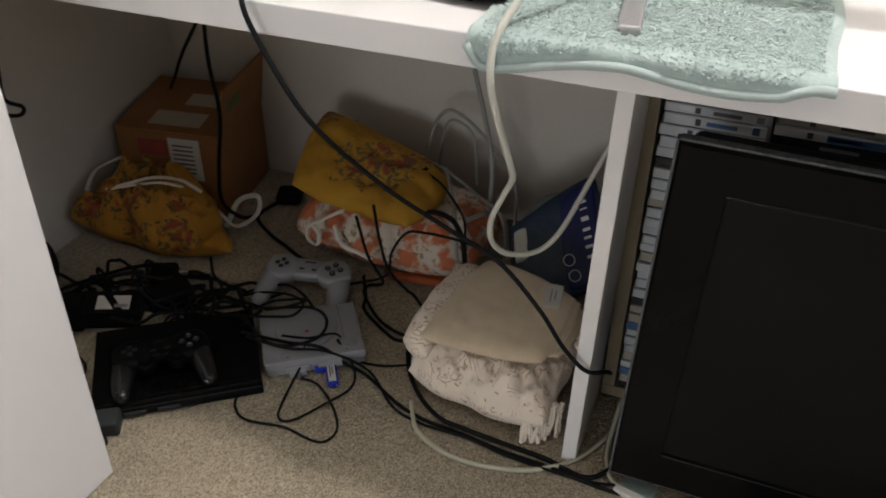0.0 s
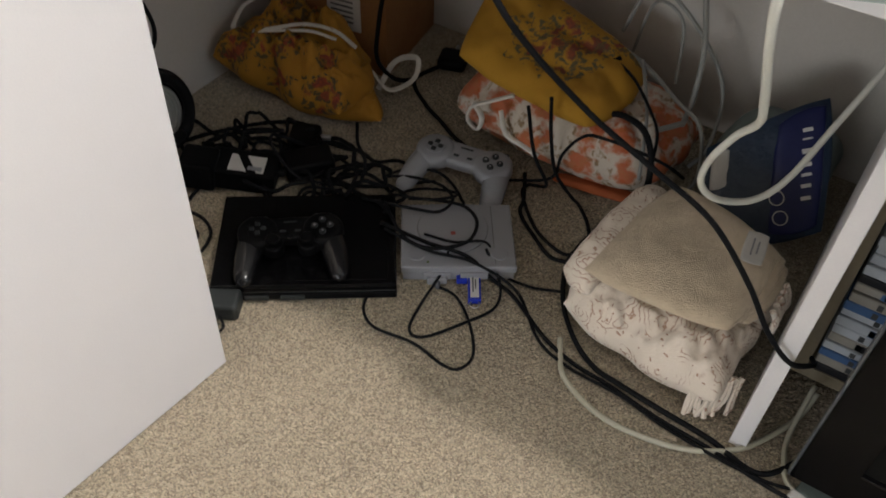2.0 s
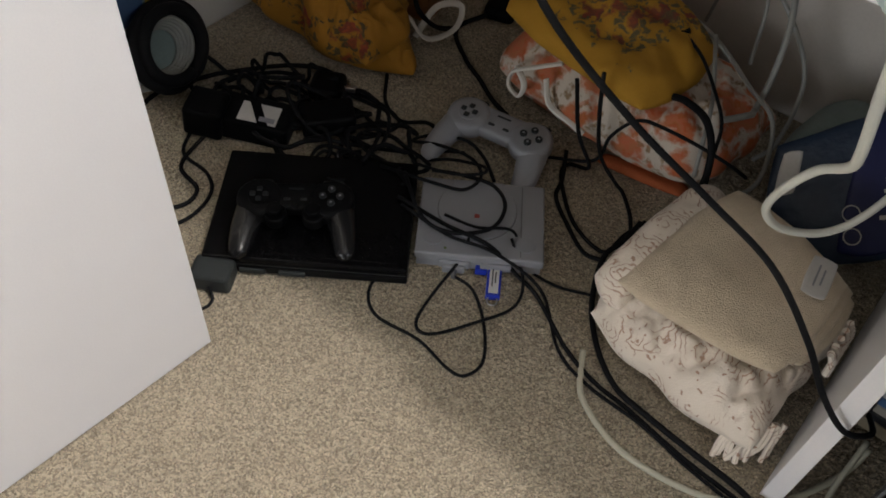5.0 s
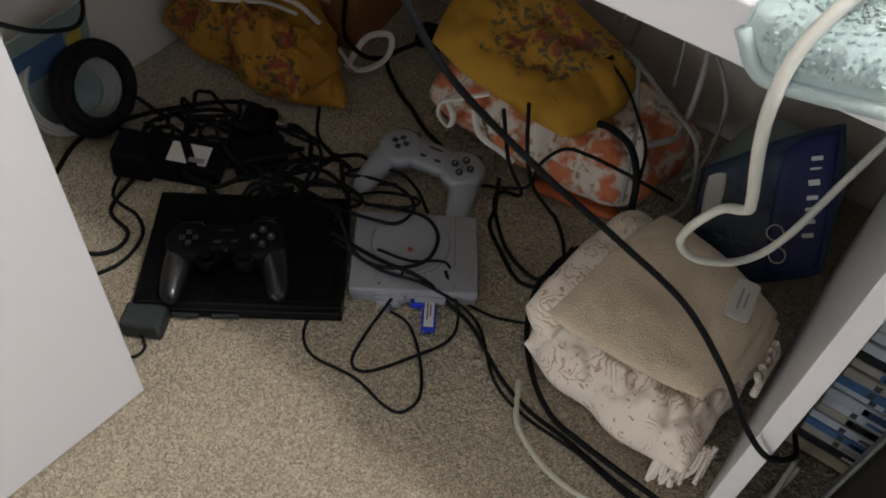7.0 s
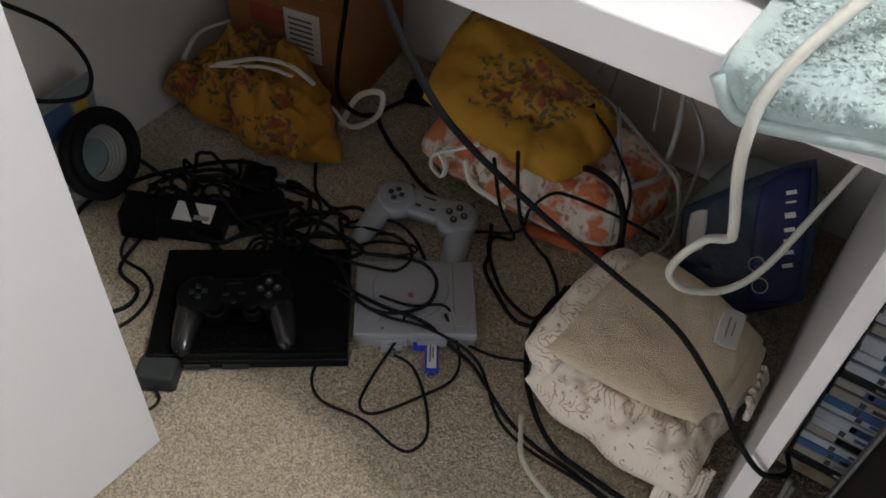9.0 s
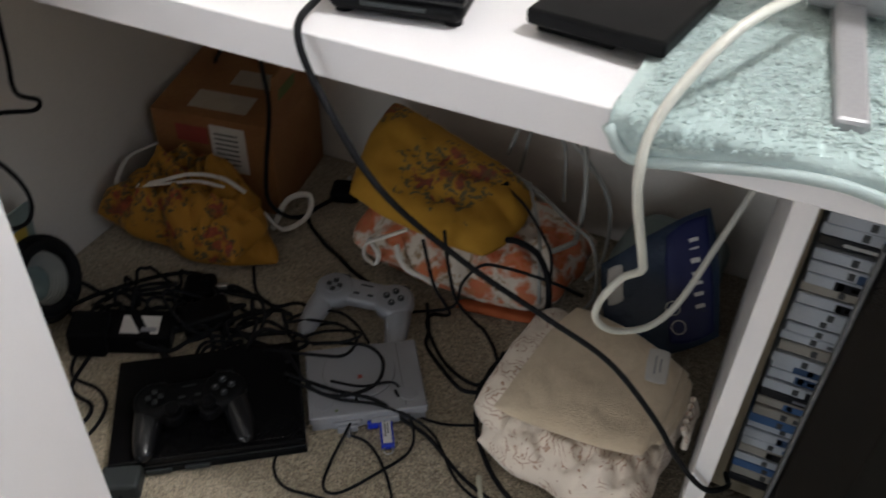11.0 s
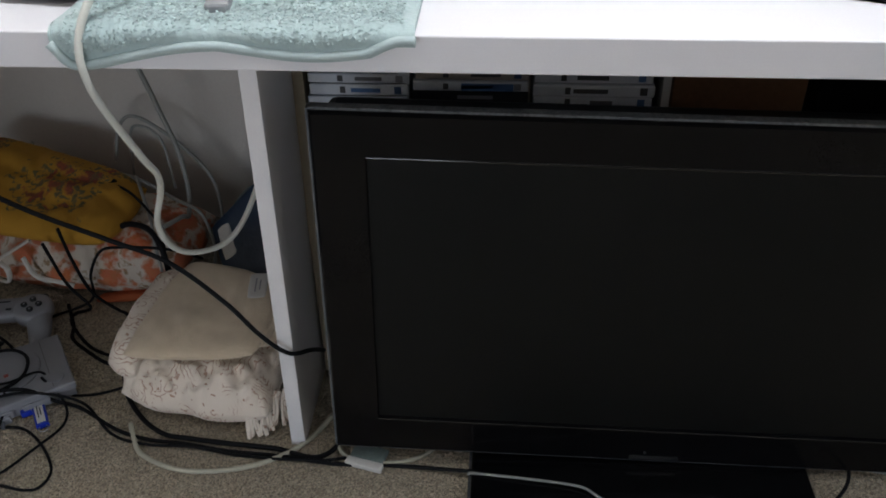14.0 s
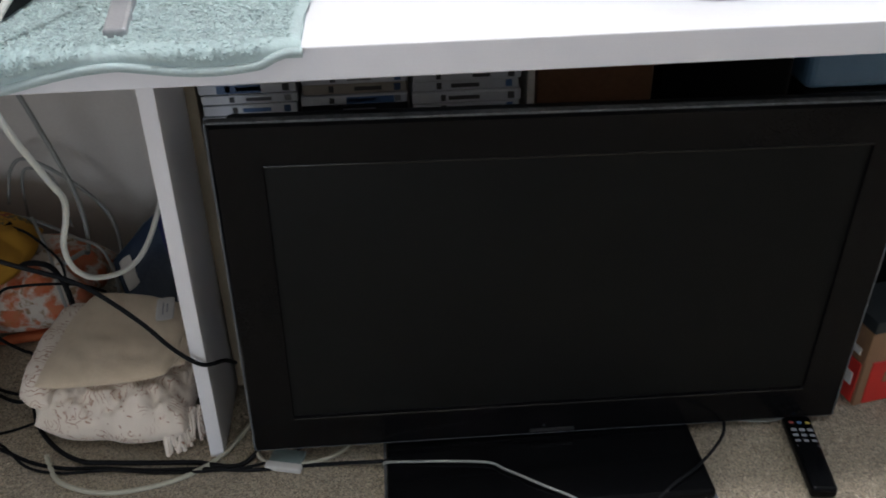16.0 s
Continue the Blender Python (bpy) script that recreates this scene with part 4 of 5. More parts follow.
# coil of cable in its wrapper, leaning on the west wall
coil = thing("cable_coil", "black coiled cable in clear wrapping with printed card", "cable coil", pose(-0.872, 0.008, 0.072, 0, 62, 18))
ring = [(0.046 * math.cos(a), 0.056 * math.sin(a), 0) for a in (2 * math.pi * i / 16 for i in range(17))]
for k in range(7):
    rr, zz = 1 + 0.11 * math.cos(k * 2.1), 0.011 * math.sin(k * 2.1)
    part("turn", bm_tube([(x * rr, y * rr, zz) for x, y, _ in ring], 0.0085, 8, 4), RUBBER, coil, smooth=True)
for k in range(5):
    rr, zz = 0.80 - 0.055 * k, -0.004 - 0.004 * k
    part("pale_turn", bm_tube([(x * rr + 0.003, y * rr, zz) for x, y, _ in ring], 0.0032, 6, 4), GREYCORD, coil, "pale grey inner turn", smooth=True)
for k in range(3):
    rr = 1.16 + 0.07 * k
    part("pale_turn", bm_tube([(x * rr - 0.022, y * rr - 0.012, -0.020 - 0.003 * k) for x, y, _ in ring], 0.0034, 6, 4), GREYCORD, coil, "pale grey outer turn", smooth=True)
part("wrapper", cloth([(-0.036, -0.043), (0.036, -0.043), (0.036, 0.043), (-0.036, 0.043)], -0.030, -0.022, 3, 0.006, 30, 61.0, 24, 24), SAGE, coil, "crumpled clear grey wrapping", smooth=True)
card = thing("packaging_card", "blue and yellow printed packaging card against the wall", "packaging", pose(-0.925, -0.04, 0.0, 0, 8, 0))
part("sheet", bm_box(0.004, 0.17, 0.17, 0.001, 1, (0, 0, 0.004)), SAGE, card)
part("blue_print", bm_box(0.001, 0.11, 0.05, 0, 1, (0.0028, -0.01, 0.10)), BLUECARD, card)
part("yellow_print", bm_box(0.001, 0.022, 0.05, 0, 1, (0.0028, 0.06, 0.09)), YELLOW, card)
part("yellow_print", bm_box(0.001, 0.03, 0.06, 0, 1, (0.0028, -0.06, 0.03)), YELLOW, card)

# ---- cables on the carpet ----
black = "thin black cable lying on the carpet"
Z = 0.0055
cable("cable", [(-0.43, -0.028, 0.006), (-0.452, -0.056, Z), (-0.442, -0.081, Z), (-0.415, -0.094, Z), (-0.362, -0.087, Z), (-0.316, -0.094, Z), (-0.296, -0.088, Z), (-0.293, -0.061, Z), (-0.322, -0.023, Z), (-0.36, 0.005, Z), (-0.393, 0.004, 0.008)], 0.0019, RUBBER, "thin black cable looped on the carpet")
cable("cable", [(-0.40, 0.048, 0.034), (-0.392, 0.022, 0.02), (-0.39, -0.031, Z), (-0.379, -0.072, Z), (-0.356, -0.074, Z + 0.003), (-0.327, -0.027, Z + 0.003), (-0.31, 0.017, Z), (-0.322, 0.05, 0.012), (-0.36, 0.075, 0.034)], 0.0019, RUBBER, "thin black cable looped over a console")
cable("cable", [(-0.50, 0.035, 0.036), (-0.43, 0.038, 0.037), (-0.372, 0.048, 0.036), (-0.335, 0.052, 0.012), (-0.299, 0.046, 0.007), (-0.235, 0.011, 0.006), (-0.187, -0.004, 0.006), (-0.141, -0.008, 0.006), (-0.072, -0.018, 0.006), (-0.006, -0.022, 0.006), (0.069, -0.031, 0.006), (0.153, -0.03, 0.006), (0.253, -0.044, 0.018)], 0.0026, RUBBER, "black cable trailing along the carpet past the desk panel")
cable("cable", [(-0.49, 0.03, 0.034), (-0.42, 0.028, 0.036), (-0.362, 0.045, 0.034), (-0.30, 0.055, 0.008), (-0.24, 0.004, 0.006), (-0.19, -0.012, 0.006), (-0.12, -0.016, 0.009), (-0.06, -0.024, 0.006), (0.02, -0.03, 0.009), (0.08, -0.02, 0.006), (0.16, 0.02, 0.006)], 0.002, RUBBER, black)
cable("cable", [(-0.266, 0.218, 0.01), (-0.268, 0.18, 0.006), (-0.272, 0.145, 0.006), (-0.247, 0.082, 0.006), (-0.208, 0.034, 0.006), (-0.167, 0.005, 0.008), (-0.129, -0.003, 0.010), (-0.072, -0.007, 0.008), (-0.013, -0.010, 0.006), (0.05, -0.02, 0.006), (0.09, 0.04, 0.006)], 0.0034, RUBBER, "thick black cable bundle along the carpet")
cable("cable", [(-0.251, 0.09, 0.006), (-0.293, 0.073, Z), (-0.34, 0.072, 0.008), (-0.365, 0.085, 0.034), (-0.40, 0.06, 0.036), (-0.44, 0.05, 0.036)], 0.0018, RUBBER, black)
cable("cable", [(-0.40, 0.25, 0.02), (-0.381, 0.216, Z), (-0.37, 0.187, Z), (-0.334, 0.159, Z), (-0.294, 0.136, Z), (-0.262, 0.14, Z), (-0.245, 0.10, 0.010)], 0.0028, RUBBER, black)
cable("cable", [(-0.405, 0.245, 0.14), (-0.385, 0.24, 0.07), (-0.362, 0.245, 0.02), (-0.39, 0.245, Z), (-0.385, 0.22, Z), (-0.332, 0.168, Z), (-0.278, 0.152, Z), (-0.272, 0.19, Z), (-0.262, 0.222, 0.012)], 0.0026, RUBBER, "black cable hanging over a pouch to the carpet")
cable("cable", [(-0.372, 0.242, 0.17), (-0.363, 0.24, 0.107), (-0.35, 0.243, 0.05), (-0.325, 0.255, 0.008), (-0.311, 0.25, Z), (-0.285, 0.225, Z), (-0.268, 0.20, Z)], 0.0026, RUBBER, "black cable hanging over a pouch to the carpet")
cable("cable", [(-0.42, 0.23, 0.01), (-0.36, 0.25, 0.03), (-0.345, 0.245, 0.085), (-0.317, 0.24, 0.132), (-0.288, 0.245, 0.137), (-0.241, 0.25, 0.134), (-0.205, 0.262, 0.12), (-0.19, 0.30, 0.08)], 0.0022, RUBBER, "thin black cable across a pouch")
cable("cable", [(-0.31, 0.30, 0.135), (-0.285, 0.29, 0.148), (-0.252, 0.275, 0.15), (-0.228, 0.252, 0.135), (-0.218, 0.238, 0.10), (-0.215, 0.236, 0.05), (-0.22, 0.25, 0.01)], 0.0045, RUBBER, "thick black cable end bent over a pouch")
cable("cable", [(-0.655, 0.415, 0.012), (-0.672, 0.362, Z), (-0.62, 0.318, Z), (-0.578, 0.297, Z), (-0.54, 0.276, Z), (-0.505, 0.262, 0.008), (-0.47, 0.252, 0.008)], 0.0034, RUBBER, "black mains cable lying on the carpet")
cable("cable", [(-0.672, 0.362, Z), (-0.69, 0.33, 0.02), (-0.70, 0.30, 0.07), (-0.692, 0.296, 0.14), (-0.676, 0.30, 0.246), (-0.69, 0.31, 0.33), (-0.705, 0.34, 0.42), (-0.72, 0.40, 0.572)], 0.0036, RUBBER, "black mains cable hanging down from the desktop")
cable("cable", [(-0.705, 0.34, 0.42), (-0.74, 0.36, 0.37), (-0.80, 0.39, 0.30), (-0.85, 0.42, 0.235), (-0.91, 0.47, 0.16), (-0.93, 0.50, 0.02)], 0.003, RUBBER, "black cable branching down to the wall corner")
cable("cable", [(-0.679, 0.216, Z), (-0.643, 0.173, Z), (-0.603, 0.159, Z), (-0.575, 0.18, Z), (-0.54, 0.17, 0.012)], 0.0026, RUBBER, black)
cable("cable", [(-0.52, 0.07, 0.036), (-0.458, 0.028, 0.040), (-0.417, 0.032, 0.038), (-0.386, 0.068, 0.037), (-0.394, 0.107, 0.037), (-0.425, 0.125, 0.036), (-0.465, 0.115, 0.034), (-0.50, 0.10, 0.030)], 0.0024, RUBBER, "black cable looped over a small console")
cable("cable", [(-0.55, 0.06, 0.034), (-0.477, 0.078, 0.040), (-0.445, 0.094, 0.040), (-0.446, 0.128, 0.037), (-0.48, 0.148, 0.03), (-0.524, 0.138, 0.03), (-0.558, 0.13, 0.02), (-0.548, 0.155, 0.018), (-0.503, 0.168, 0.03), (-0.47, 0.165, 0.024), (-0.44, 0.15, 0.012)], 0.0022, RUBBER, "black controller cable coiled between two consoles")
cable("cable", [(-0.53, 0.12, 0.01), (-0.50, 0.135, 0.022), (-0.46, 0.15, 0.026), (-0.445, 0.13, 0.040), (-0.47, 0.105, 0.040), (-0.51, 0.095, 0.034), (-0.54, 0.11, 0.012), (-0.53, 0.145, 0.008), (-0.49, 0.15, 0.03)], 0.002, RUBBER, "black controller cable coiled between two consoles")
cable("cable", [(-0.57, 0.05, 0.036), (-0.585, 0.09, 0.03), (-0.61, 0.12, 0.012), (-0.66, 0.135, Z), (-0.69, 0.115, Z), (-0.70, 0.085, 0.012), (-0.66, 0.075, 0.012), (-0.62, 0.10, Z), (-0.60, 0.15, Z), (-0.64, 0.165, Z), (-0.70, 0.15, 0.01)], 0.0026, RUBBER, "black cable tangled behind a console")
cable("cable", [(-0.62, 0.06, 0.01), (-0.65, 0.10, 0.015), (-0.69, 0.14, 0.02), (-0.74, 0.16, 0.012), (-0.79, 0.14, Z), (-0.83, 0.09, Z), (-0.86, 0.04, Z), (-0.88, -0.03, Z), (-0.85, -0.10, Z)], 0.0032, RUBBER, "black mains cable tangled behind a console")
cable("cable", [(-0.665, 0.04, 0.016), (-0.64, 0.08, 0.02), (-0.655, 0.12, 0.012), (-0.70, 0.11, 0.025), (-0.73, 0.085, 0.045), (-0.70, 0.055, 0.05), (-0.655, 0.055, 0.02), (-0.60, 0.09, 0.01), (-0.56, 0.12, Z)], 0.0026, RUBBER, "black cable tangled over a mains adapter")
cable("cable", [(-0.80, 0.0, 0.02), (-0.83, 0.05, 0.01), (-0.80, 0.11, Z), (-0.76, 0.13, 0.01), (-0.735, 0.10, 0.04), (-0.76, 0.07, 0.045), (-0.80, 0.09, 0.012)], 0.003, RUBBER, "black cable looped beside a mains adapter")
cable("cable", [(-0.77, -0.03, 0.01), (-0.753, -0.088, Z), (-0.709, -0.10, Z), (-0.70, -0.127, Z), (-0.72, -0.15, Z), (-0.76, -0.14, Z)], 0.0028, RUBBER, black)
cable("cable", [(-0.80, -0.02, Z), (-0.77, -0.07, Z), (-0.72, -0.075, Z), (-0.69, -0.095, Z), (-0.68, -0.14, Z), (-0.70, -0.19, Z)], 0.0024, RUBBER, black)
cable("cable", [(-0.85, 0.061, 0.50), (-0.85, 0.05, 0.40), (-0.85, 0.045, 0.352), (-0.85, 0.072, 0.327), (-0.85, 0.062, 0.318), (-0.85, 0.02, 0.337), (-0.86, -0.03, 0.35)], 0.003, RUBBER, "black cable end hanging beside the wall")
cable("cable", [(-0.86, -0.06, 0.34), (-0.85, -0.01, 0.285), (-0.85, 0.015, 0.22), (-0.85, 0.0, 0.185), (-0.85, -0.05, 0.205), (-0.86, -0.09, 0.235)], 0.003, RUBBER, "black cable loop hanging beside the wall")
# pale cables
cable("cable", [(-0.218, 0.02, 0.008), (-0.207, 0.0, 0.006), (-0.186, -0.029, 0.006), (-0.138, -0.05, 0.006), (-0.089, -0.052, 0.006), (-0.031, -0.038, 0.006), (0.018, -0.005, 0.006), (0.045, 0.037, 0.006), (0.062, 0.075, 0.01), (0.068, 0.10, 0.03)], 0.0034, OLDCORD, "yellowed white cable curving along the carpet")
cable("cable", [(0.062, 0.10, 0.04), (0.060, 0.046, 0.008), (0.066, 0.01, 0.006), (0.083, -0.018, 0.006), (0.137, -0.026, 0.006), (0.183, -0.01, 0.006), (0.21, 0.03, 0.006)], 0.0030, OLDCORD, "yellowed white cable under the television")
tg = thing("cable_tag", "white paper tag folded round a cable", "tag", pose(0.107, -0.031, 0.003, 0, 0, -14))
part("sheet", bm_box(0.05, 0.012, 0.0085, 0.002, 2), PAPER, tg)
part("wrapping", bm_box(0.046, 0.026, 0.004, 0.001, 1, (0, 0.018, 0.002)), SAGE, tg)
cable("cable", [(0.24, -0.04, 0.008), (0.255, -0.05, 0.022), (0.369, -0.063, 0.0245), (0.40, -0.08, 0.0245), (0.446, -0.112, 0.0245), (0.485, -0.135, 0.020), (0.53, -0.17, 0.006), (0.60, -0.20, 0.006)], 0.0018, GREYCORD, "thin grey cable across the television stand")
cable("cable", [(0.72, 0.03, 0.03), (0.712, -0.012, 0.02), (0.695, -0.05, 0.024), (0.65, -0.095, 0.0245), (0.606, -0.125, 0.0245), (0.57, -0.15, 0.012), (0.53, -0.19, 0.006)], 0.0022, RUBBER, "thin black cable across the television stand")
cable("cable", [(0.70, -0.012, 0.03), (0.74, -0.01, 0.012), (0.79, -0.008, 0.006), (0.84, 0.01, 0.006)], 0.0016, GREYCORD, "thin grey cable under the television")
# hanging cables
cable("cable", [(-0.360, 0.030, 0.611), (-0.346, -0.050, 0.614), (-0.334, -0.098, 0.611), (-0.315, -0.105, 0.570), (-0.273, -0.095, 0.490), (-0.213, -0.056, 0.406), (-0.147, -0.033, 0.353), (-0.087, -0.024, 0.316), (-0.038, -0.014, 0.254), (-0.006, -0.009, 0.202), (0.024, -0.006, 0.172), (0.045, 0.020, 0.155), (0.044, 0.080, 0.100)], 0.0028, RUBBER, "black cable hanging from the desktop across the opening", 12)
cable("cable", [(0.02, 0.20, 0.64), (0.005, 0.08, 0.655), (-0.02, -0.01, 0.668), (-0.046, -0.062, 0.662), (-0.068, -0.09, 0.632), (-0.079, -0.103, 0.602), (-0.08, -0.106, 0.575), (-0.078, -0.094, 0.538), (-0.074, -0.052, 0.464), (-0.078, -0.02, 0.425), (-0.098, 0.018, 0.378), (-0.115, 0.03, 0.333), (-0.12, 0.055, 0.285), (-0.104, 0.075, 0.258), (-0.075, 0.106, 0.249), (-0.054, 0.138, 0.265), (-0.035, 0.19, 0.31), (-0.008, 0.26, 0.38)], 0.0036, WHITECORD, "white cable hanging in a loop over the desk edge", 10)
cable("cable", [(0.24, 0.20, 0.610), (0.277, 0.138, 0.610), (0.344, 0.118, 0.610), (0.424, 0.145, 0.610), (0.47, 0.20, 0.610)], 0.004, RUBBER, "black cable curving over the desktop")
cable("cable", [(-0.325, 0.40, 0.5725), (-0.298, 0.40, 0.46), (-0.268, 0.40, 0.355), (-0.249, 0.40, 0.28), (-0.234, 0.40, 0.213), (-0.229, 0.395, 0.15), (-0.228, 0.375, 0.112), (-0.225, 0.34, 0.13), (-0.245, 0.31, 0.13)], 0.0040, GREYCORD, "grey cable hanging behind a pouch")
cable("cable", [(-0.37, 0.46, 0.16), (-0.348, 0.46, 0.225), (-0.315, 0.46, 0.24), (-0.248, 0.45, 0.195), (-0.202, 0.44, 0.134), (-0.195, 0.42, 0.05), (-0.21, 0.40, 0.02)], 0.003, GREYCORD, "grey cable loop standing against the wall")
cable("cable", [(-0.355, 0.48, 0.12), (-0.34, 0.47, 0.20), (-0.32, 0.465, 0.222), (-0.285, 0.46, 0.20), (-0.27, 0.44, 0.12)], 0.0024, GREYCORD, "grey cable loop standing against the wall")
cable("cable", [(-0.50, 0.45, 0.195), (-0.481, 0.434, 0.19), (-0.392, 0.421, 0.168), (-0.312, 0.399, 0.162), (-0.247, 0.381, 0.135), (-0.20, 0.36, 0.12), (-0.18, 0.33, 0.06), (-0.20, 0.30, 0.03)], 0.0028, GREYCORD, "grey cable draped over a pouch")
cable("cable", [(-0.312, 0.40, 0.165), (-0.29, 0.36, 0.16), (-0.262, 0.31, 0.145), (-0.245, 0.27, 0.125), (-0.235, 0.25, 0.09)], 0.0026, GREYCORD, "grey cable draped over a pouch")
plug = thing("data_cable", "black data cable with a plug lying on a cloth", "cable")
part("lead", bm_tube([(-0.335, 0.372, 0.166), (-0.30, 0.345, 0.168), (-0.262, 0.31, 0.160), (-0.236, 0.282, 0.15), (-0.225, 0.255, 0.13), (-0.222, 0.24, 0.08)], 0.0022), RUBBER, plug, smooth=True)
part("plug_shell", bm_box(0.014, 0.024, 0.008, 0.002, 2, (-0.347, 0.382, 0.163), pose(0, 0, 0, 0, 0, 40)), BLACK, plug)
part("plug_tip", bm_box(0.011, 0.012, 0.005, 0.0006, 1, (-0.36, 0.397, 0.1645), pose(0, 0, 0, 0, 0, 40)), STEEL, plug)
ball = solid("cable_joiner", bm_limb([(-0.20, 0.235, 0.035), (-0.19, 0.25, 0.035), (-0.175, 0.27, 0.033), (-0.165, 0.285, 0.03)], (0.006, 0.018, 0.02, 0.006)), SAGE, "grey rubber cable joiner beside a towel", "cable joiner", smooth=True)

# ---- on the desk ----
def bath_mat():
    g = thing("bath_mat", "pale green terry bath mat draped over the desk edge", "mat")
    x0, x1, y1, yf, zt = -0.106, 0.200, 0.26, -0.088, 0.614
    nx, ny = 170, 200
    bm = bmesh.new()
    rows, roots = [], []

    def droop(f):
        hang = 0.013 * max(0, 1 - 2.2 * f) ** 0.8 + 0.013 + 0.005 * math.cos((f - 0.72) * 9) - 0.014 * max(0, f - 0.88) * 8
        # a rounded corner at the west end
        return hang * (0.3 + 0.7 * math.sqrt(1 - (1 - min(1, f / 0.09)) ** 2))

    for j in range(ny + 1):
        row = []
        for i in range(nx + 1):
            f = i / nx
            x = x0 + (x1 - x0) * f
            ln = (y1 - yf + 0.01) + max(droop(f), 0.004)
            s = ln * (j / ny) - 0.0
            y, z = y1 - s, zt
            if y < yf:
                over = yf - y
                a = min(over / 0.009, 1) * math.pi / 2
                y, z = yf - 0.012 * math.sin(a), zt - 0.009 * (1 - math.cos(a)) - max(0, over - 0.009)
            h = 0.0026 * (0.8 + noise.noise(Vector((x * 210, (y - z) * 210, 1)))) + 0.0025 * noise.noise(Vector((x * 45, (y - z) * 60, 4)))
            q = min(max(min((i - 2) / 5, (nx - 2 - i) / 5, (ny - 6 - j) / 4), 0), 1)
            h *= q * q * (3 - 2 * q)
            side = min(1, max(0, (yf - y) / 0.012))
            xx = x + 0.006 * math.sin(y * 30) * (f - 0.5)
            row.append(bm.verts.new((xx, y - h * side, z + h * (1 - side))))
            if q > 0.6:
                roots.append((xx, y - h * side, z + h * (1 - side), side))
        rows.append(row)
    faces = [bm.faces.new((rows[j][i], rows[j][i + 1], rows[j + 1][i + 1], rows[j + 1][i])) for j in range(ny) for i in range(nx)]
    part("terry_top", bm, BATH, g, smooth=True)
    tr = random.Random(77)
    tv, tf = [], []
    for x, y, z, side in tr.sample(roots, 20000):
        # a bent loop of yarn, three faces
        a, ln = tr.uniform(0, 6.283), tr.uniform(0.0014, 0.0027)
        ox, oy, wx, wy = 0.9 * ln * math.cos(a), 0.9 * ln * math.sin(a), 0.0010 * math.sin(a), -0.0010 * math.cos(a)
        k = len(tv)
        for f, up in ((0, -0.001), (0.35, 0.8), (1.0, 0.9 + tr.uniform(-0.5, 0.2))):
            for sg in (-1, 1):
                px, pu, pv = x + ox * f + sg * wx, up * ln * 0.55, oy * f + sg * wy
                tv.append((px, y + pv * (1 - side) - pu * side, z + pu * (1 - side) + pv * side))
        tf += [(k, k + 1, k + 3, k + 2), (k + 2, k + 3, k + 5, k + 4)]
    me = bpy.data.meshes.new("pile")
    me.from_pydata(tv, [], tf)
    me.materials.append(BATH)
    tufts = new("pile", me)
    tufts.parent = g
    tagged(tufts, kind="stuff")
    part("backing", span(x0 + 0.002, x1 - 0.002, yf + 0.004, y1, 0.6065, 0.612), HEM, g)
    edge = []
    for k in range(24):
        f = k / 23
        edge.append((x0 + (x1 - x0) * f, yf - 0.0115, zt - 0.009 - max(0.0, droop(f) - 0.004)))
    part("hem", bm_tube(edge, 0.0045, 8, 4), HEM, g, "smooth pale hem", smooth=True)
    return g


bath_mat()
hd = thing("hard_drive", "black portable hard drive lying on the desk", "hard drive", pose(-0.134, 0.026, 0.6165, 0, -1.5, -8))
part("shell", bm_box(0.104, 0.112, 0.012, 0.003, 3), BLACK, hd)
part("foot_pad", bm_box(0.06, 0.09, 0.0085, 0.001, 1, (-0.018, 0, -0.0085)), BLACK, hd)
part("emblem", bm_box(0.012, 0.006, 0.0006, 0.0002, 1, (0, 0.01, 0.0121)), SATIN, hd)


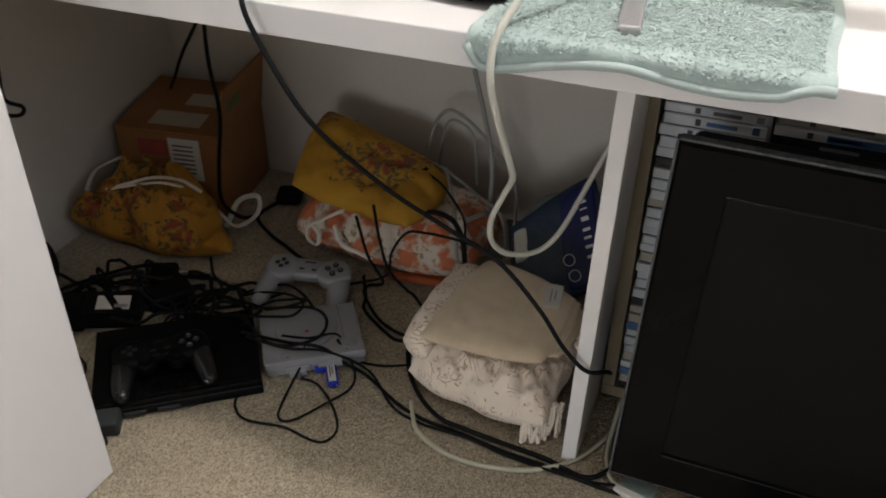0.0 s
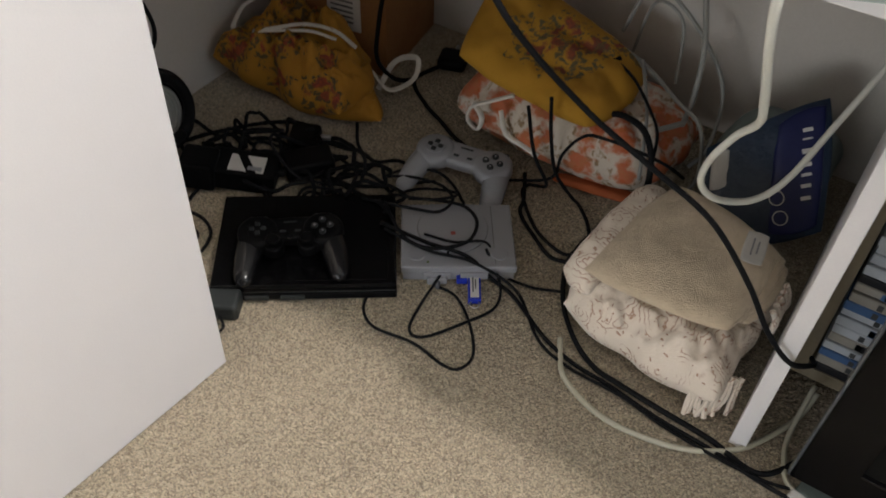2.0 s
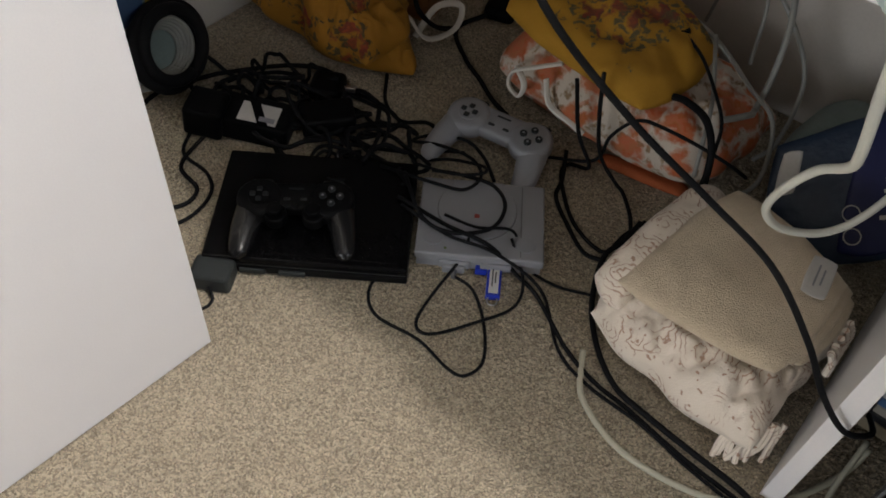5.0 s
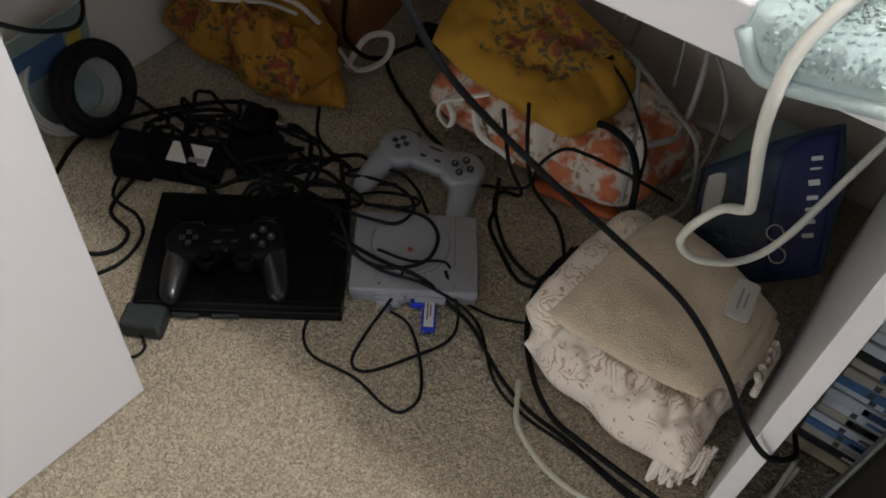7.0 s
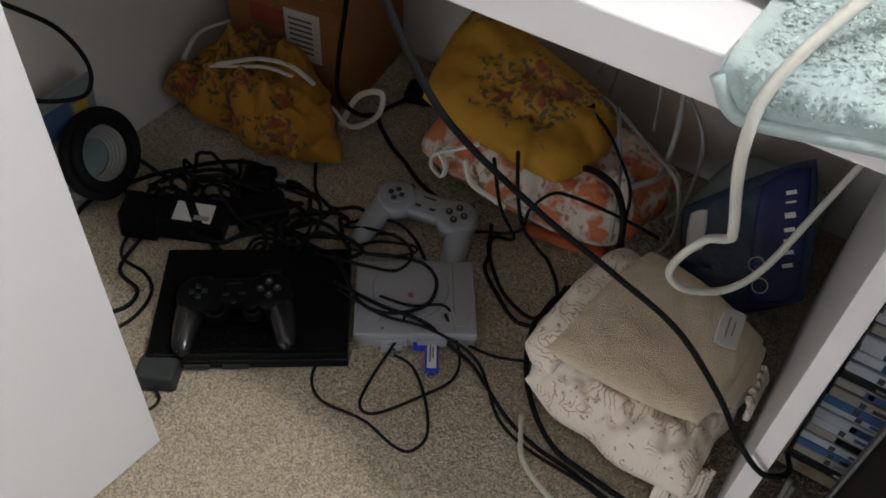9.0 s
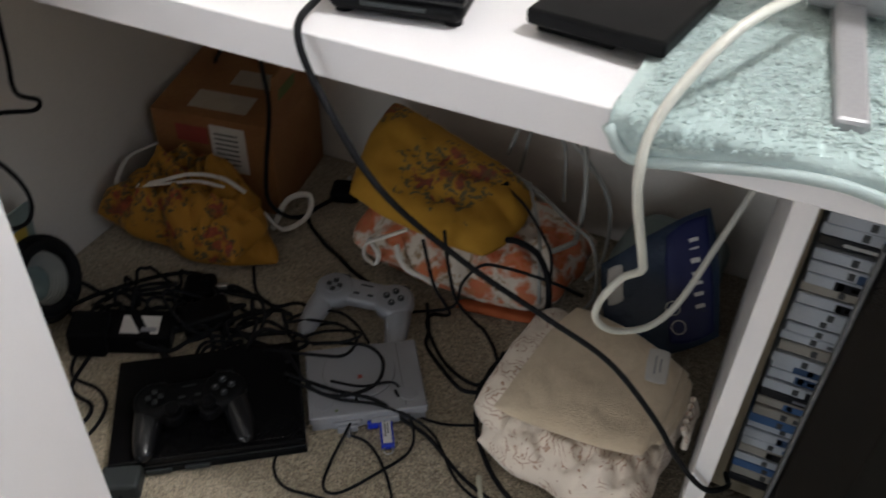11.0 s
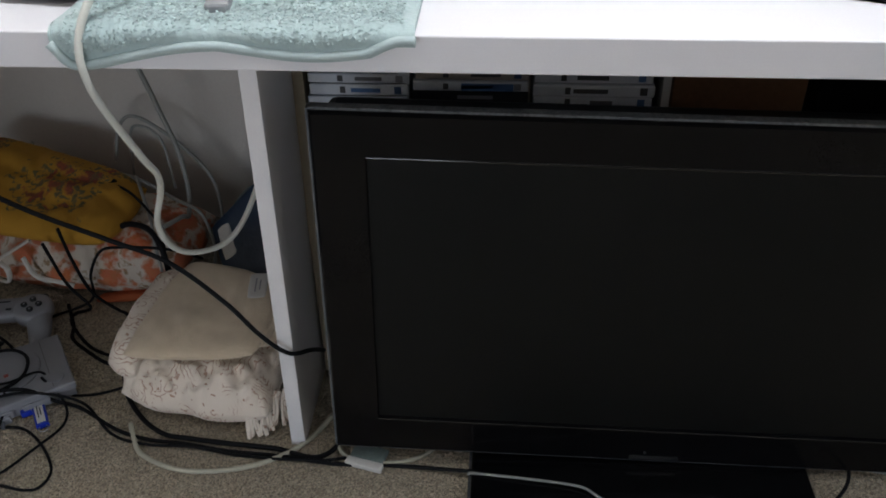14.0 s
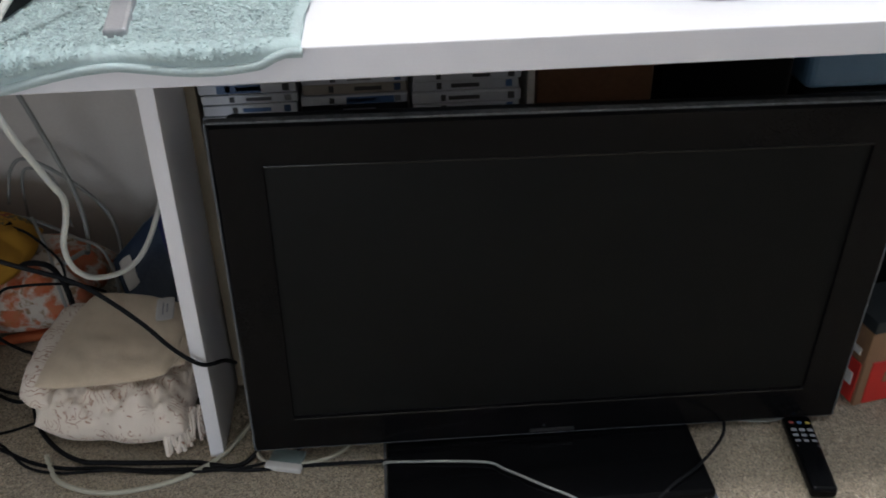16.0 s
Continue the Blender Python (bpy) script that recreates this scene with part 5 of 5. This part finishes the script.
def charging_dock(m):
    g = thing("charging_dock", "glossy black moulded dock with small feet on the desk", "dock", m)
    low = bm_box(0.104, 0.17, 0.018, 0.0085, 5, (0, 0, 0.003))
    part("base", low, BLACK, g, smooth=True)
    up = bm_box(0.098, 0.162, 0.026, 0.010, 4, (0, 0.002, 0.0225))
    for v in up.verts:
        if v.co.z > 0.035:
            v.co.x *= 0.92
            v.co.y = v.co.y * 0.94 + 0.004
    part("upper_shell", up, GLOSS, g, smooth=True)
    part("clear_lip", bm_box(0.106, 0.174, 0.003, 0.001, 1, (0, 0, 0.019)), SATIN, g)
    part("front_slot", bm_box(0.05, 0.003, 0.004, 0.001, 1, (0, -0.0855, 0.011)), DARKBOX, g)
    for k in range(4):
        part("foot", bm_cyl(0.007, 0.005, 14, ((-1) ** k * 0.042, 0.068 if k > 1 else -0.072, 0)), RUBBER, g)
    return g


charging_dock(pose(-0.300, 0.036, 0.606, 0, 0, 10))
dock = thing("electronic_case", "black moulded electronics case on the desk", "case", pose(-0.50, 0.12, 0.606, 0, 0, 8))
part("lower_shell", bm_box(0.14, 0.2, 0.03, 0.008, 3), BLACK, dock)
part("upper_shell", bm_box(0.13, 0.19, 0.02, 0.008, 3, (0, 0, 0.0305)), GLOSS, dock)


def monitor(m, w, h, label, legs):
    g = thing("monitor", label, "monitor", m)
    part("panel", bm_box(w, 0.03, h, 0.006, 2, (0, 0.02, 0.108)), BLACK, g)
    part("screen", bm_box(w - 0.02, 0.002, h - 0.03, 0, 1, (0, 0.0045, 0.125)), GLOSS, g)
    part("post", bm_box(0.05, 0.02, 0.25, 0.004, 2, (0, 0.055, 0.03)), LEG, g)
    if legs:
        part("leg", bm_box(0.021, 0.22, 0.013, 0.003, 2), LEG, g, "flat grey metal foot").matrix_local = pose(0.004, 0.0, 0.007, 3, 0, 7)
        part("leg_bar", bm_box(0.06, 0.03, 0.02, 0.004, 2, (0, 0.055, 0.014)), LEG, g)
    else:
        part("round_base", bm_disc(0.115, 0.014, (0, 0.06, 0.0), 40, 0.006), BLACK, g)
    return g


monitor(pose(0.012, 0.042, 0.609), 0.60, 0.33, "black monitor on a grey metal stand on the desk", True)
# added out of view, so the monitor shadow runs on along the desktop
monitor(pose(0.63, 0.042, 0.606), 0.60, 0.33, "unseen black monitor added to extend the desktop shadow, on a round base", False)
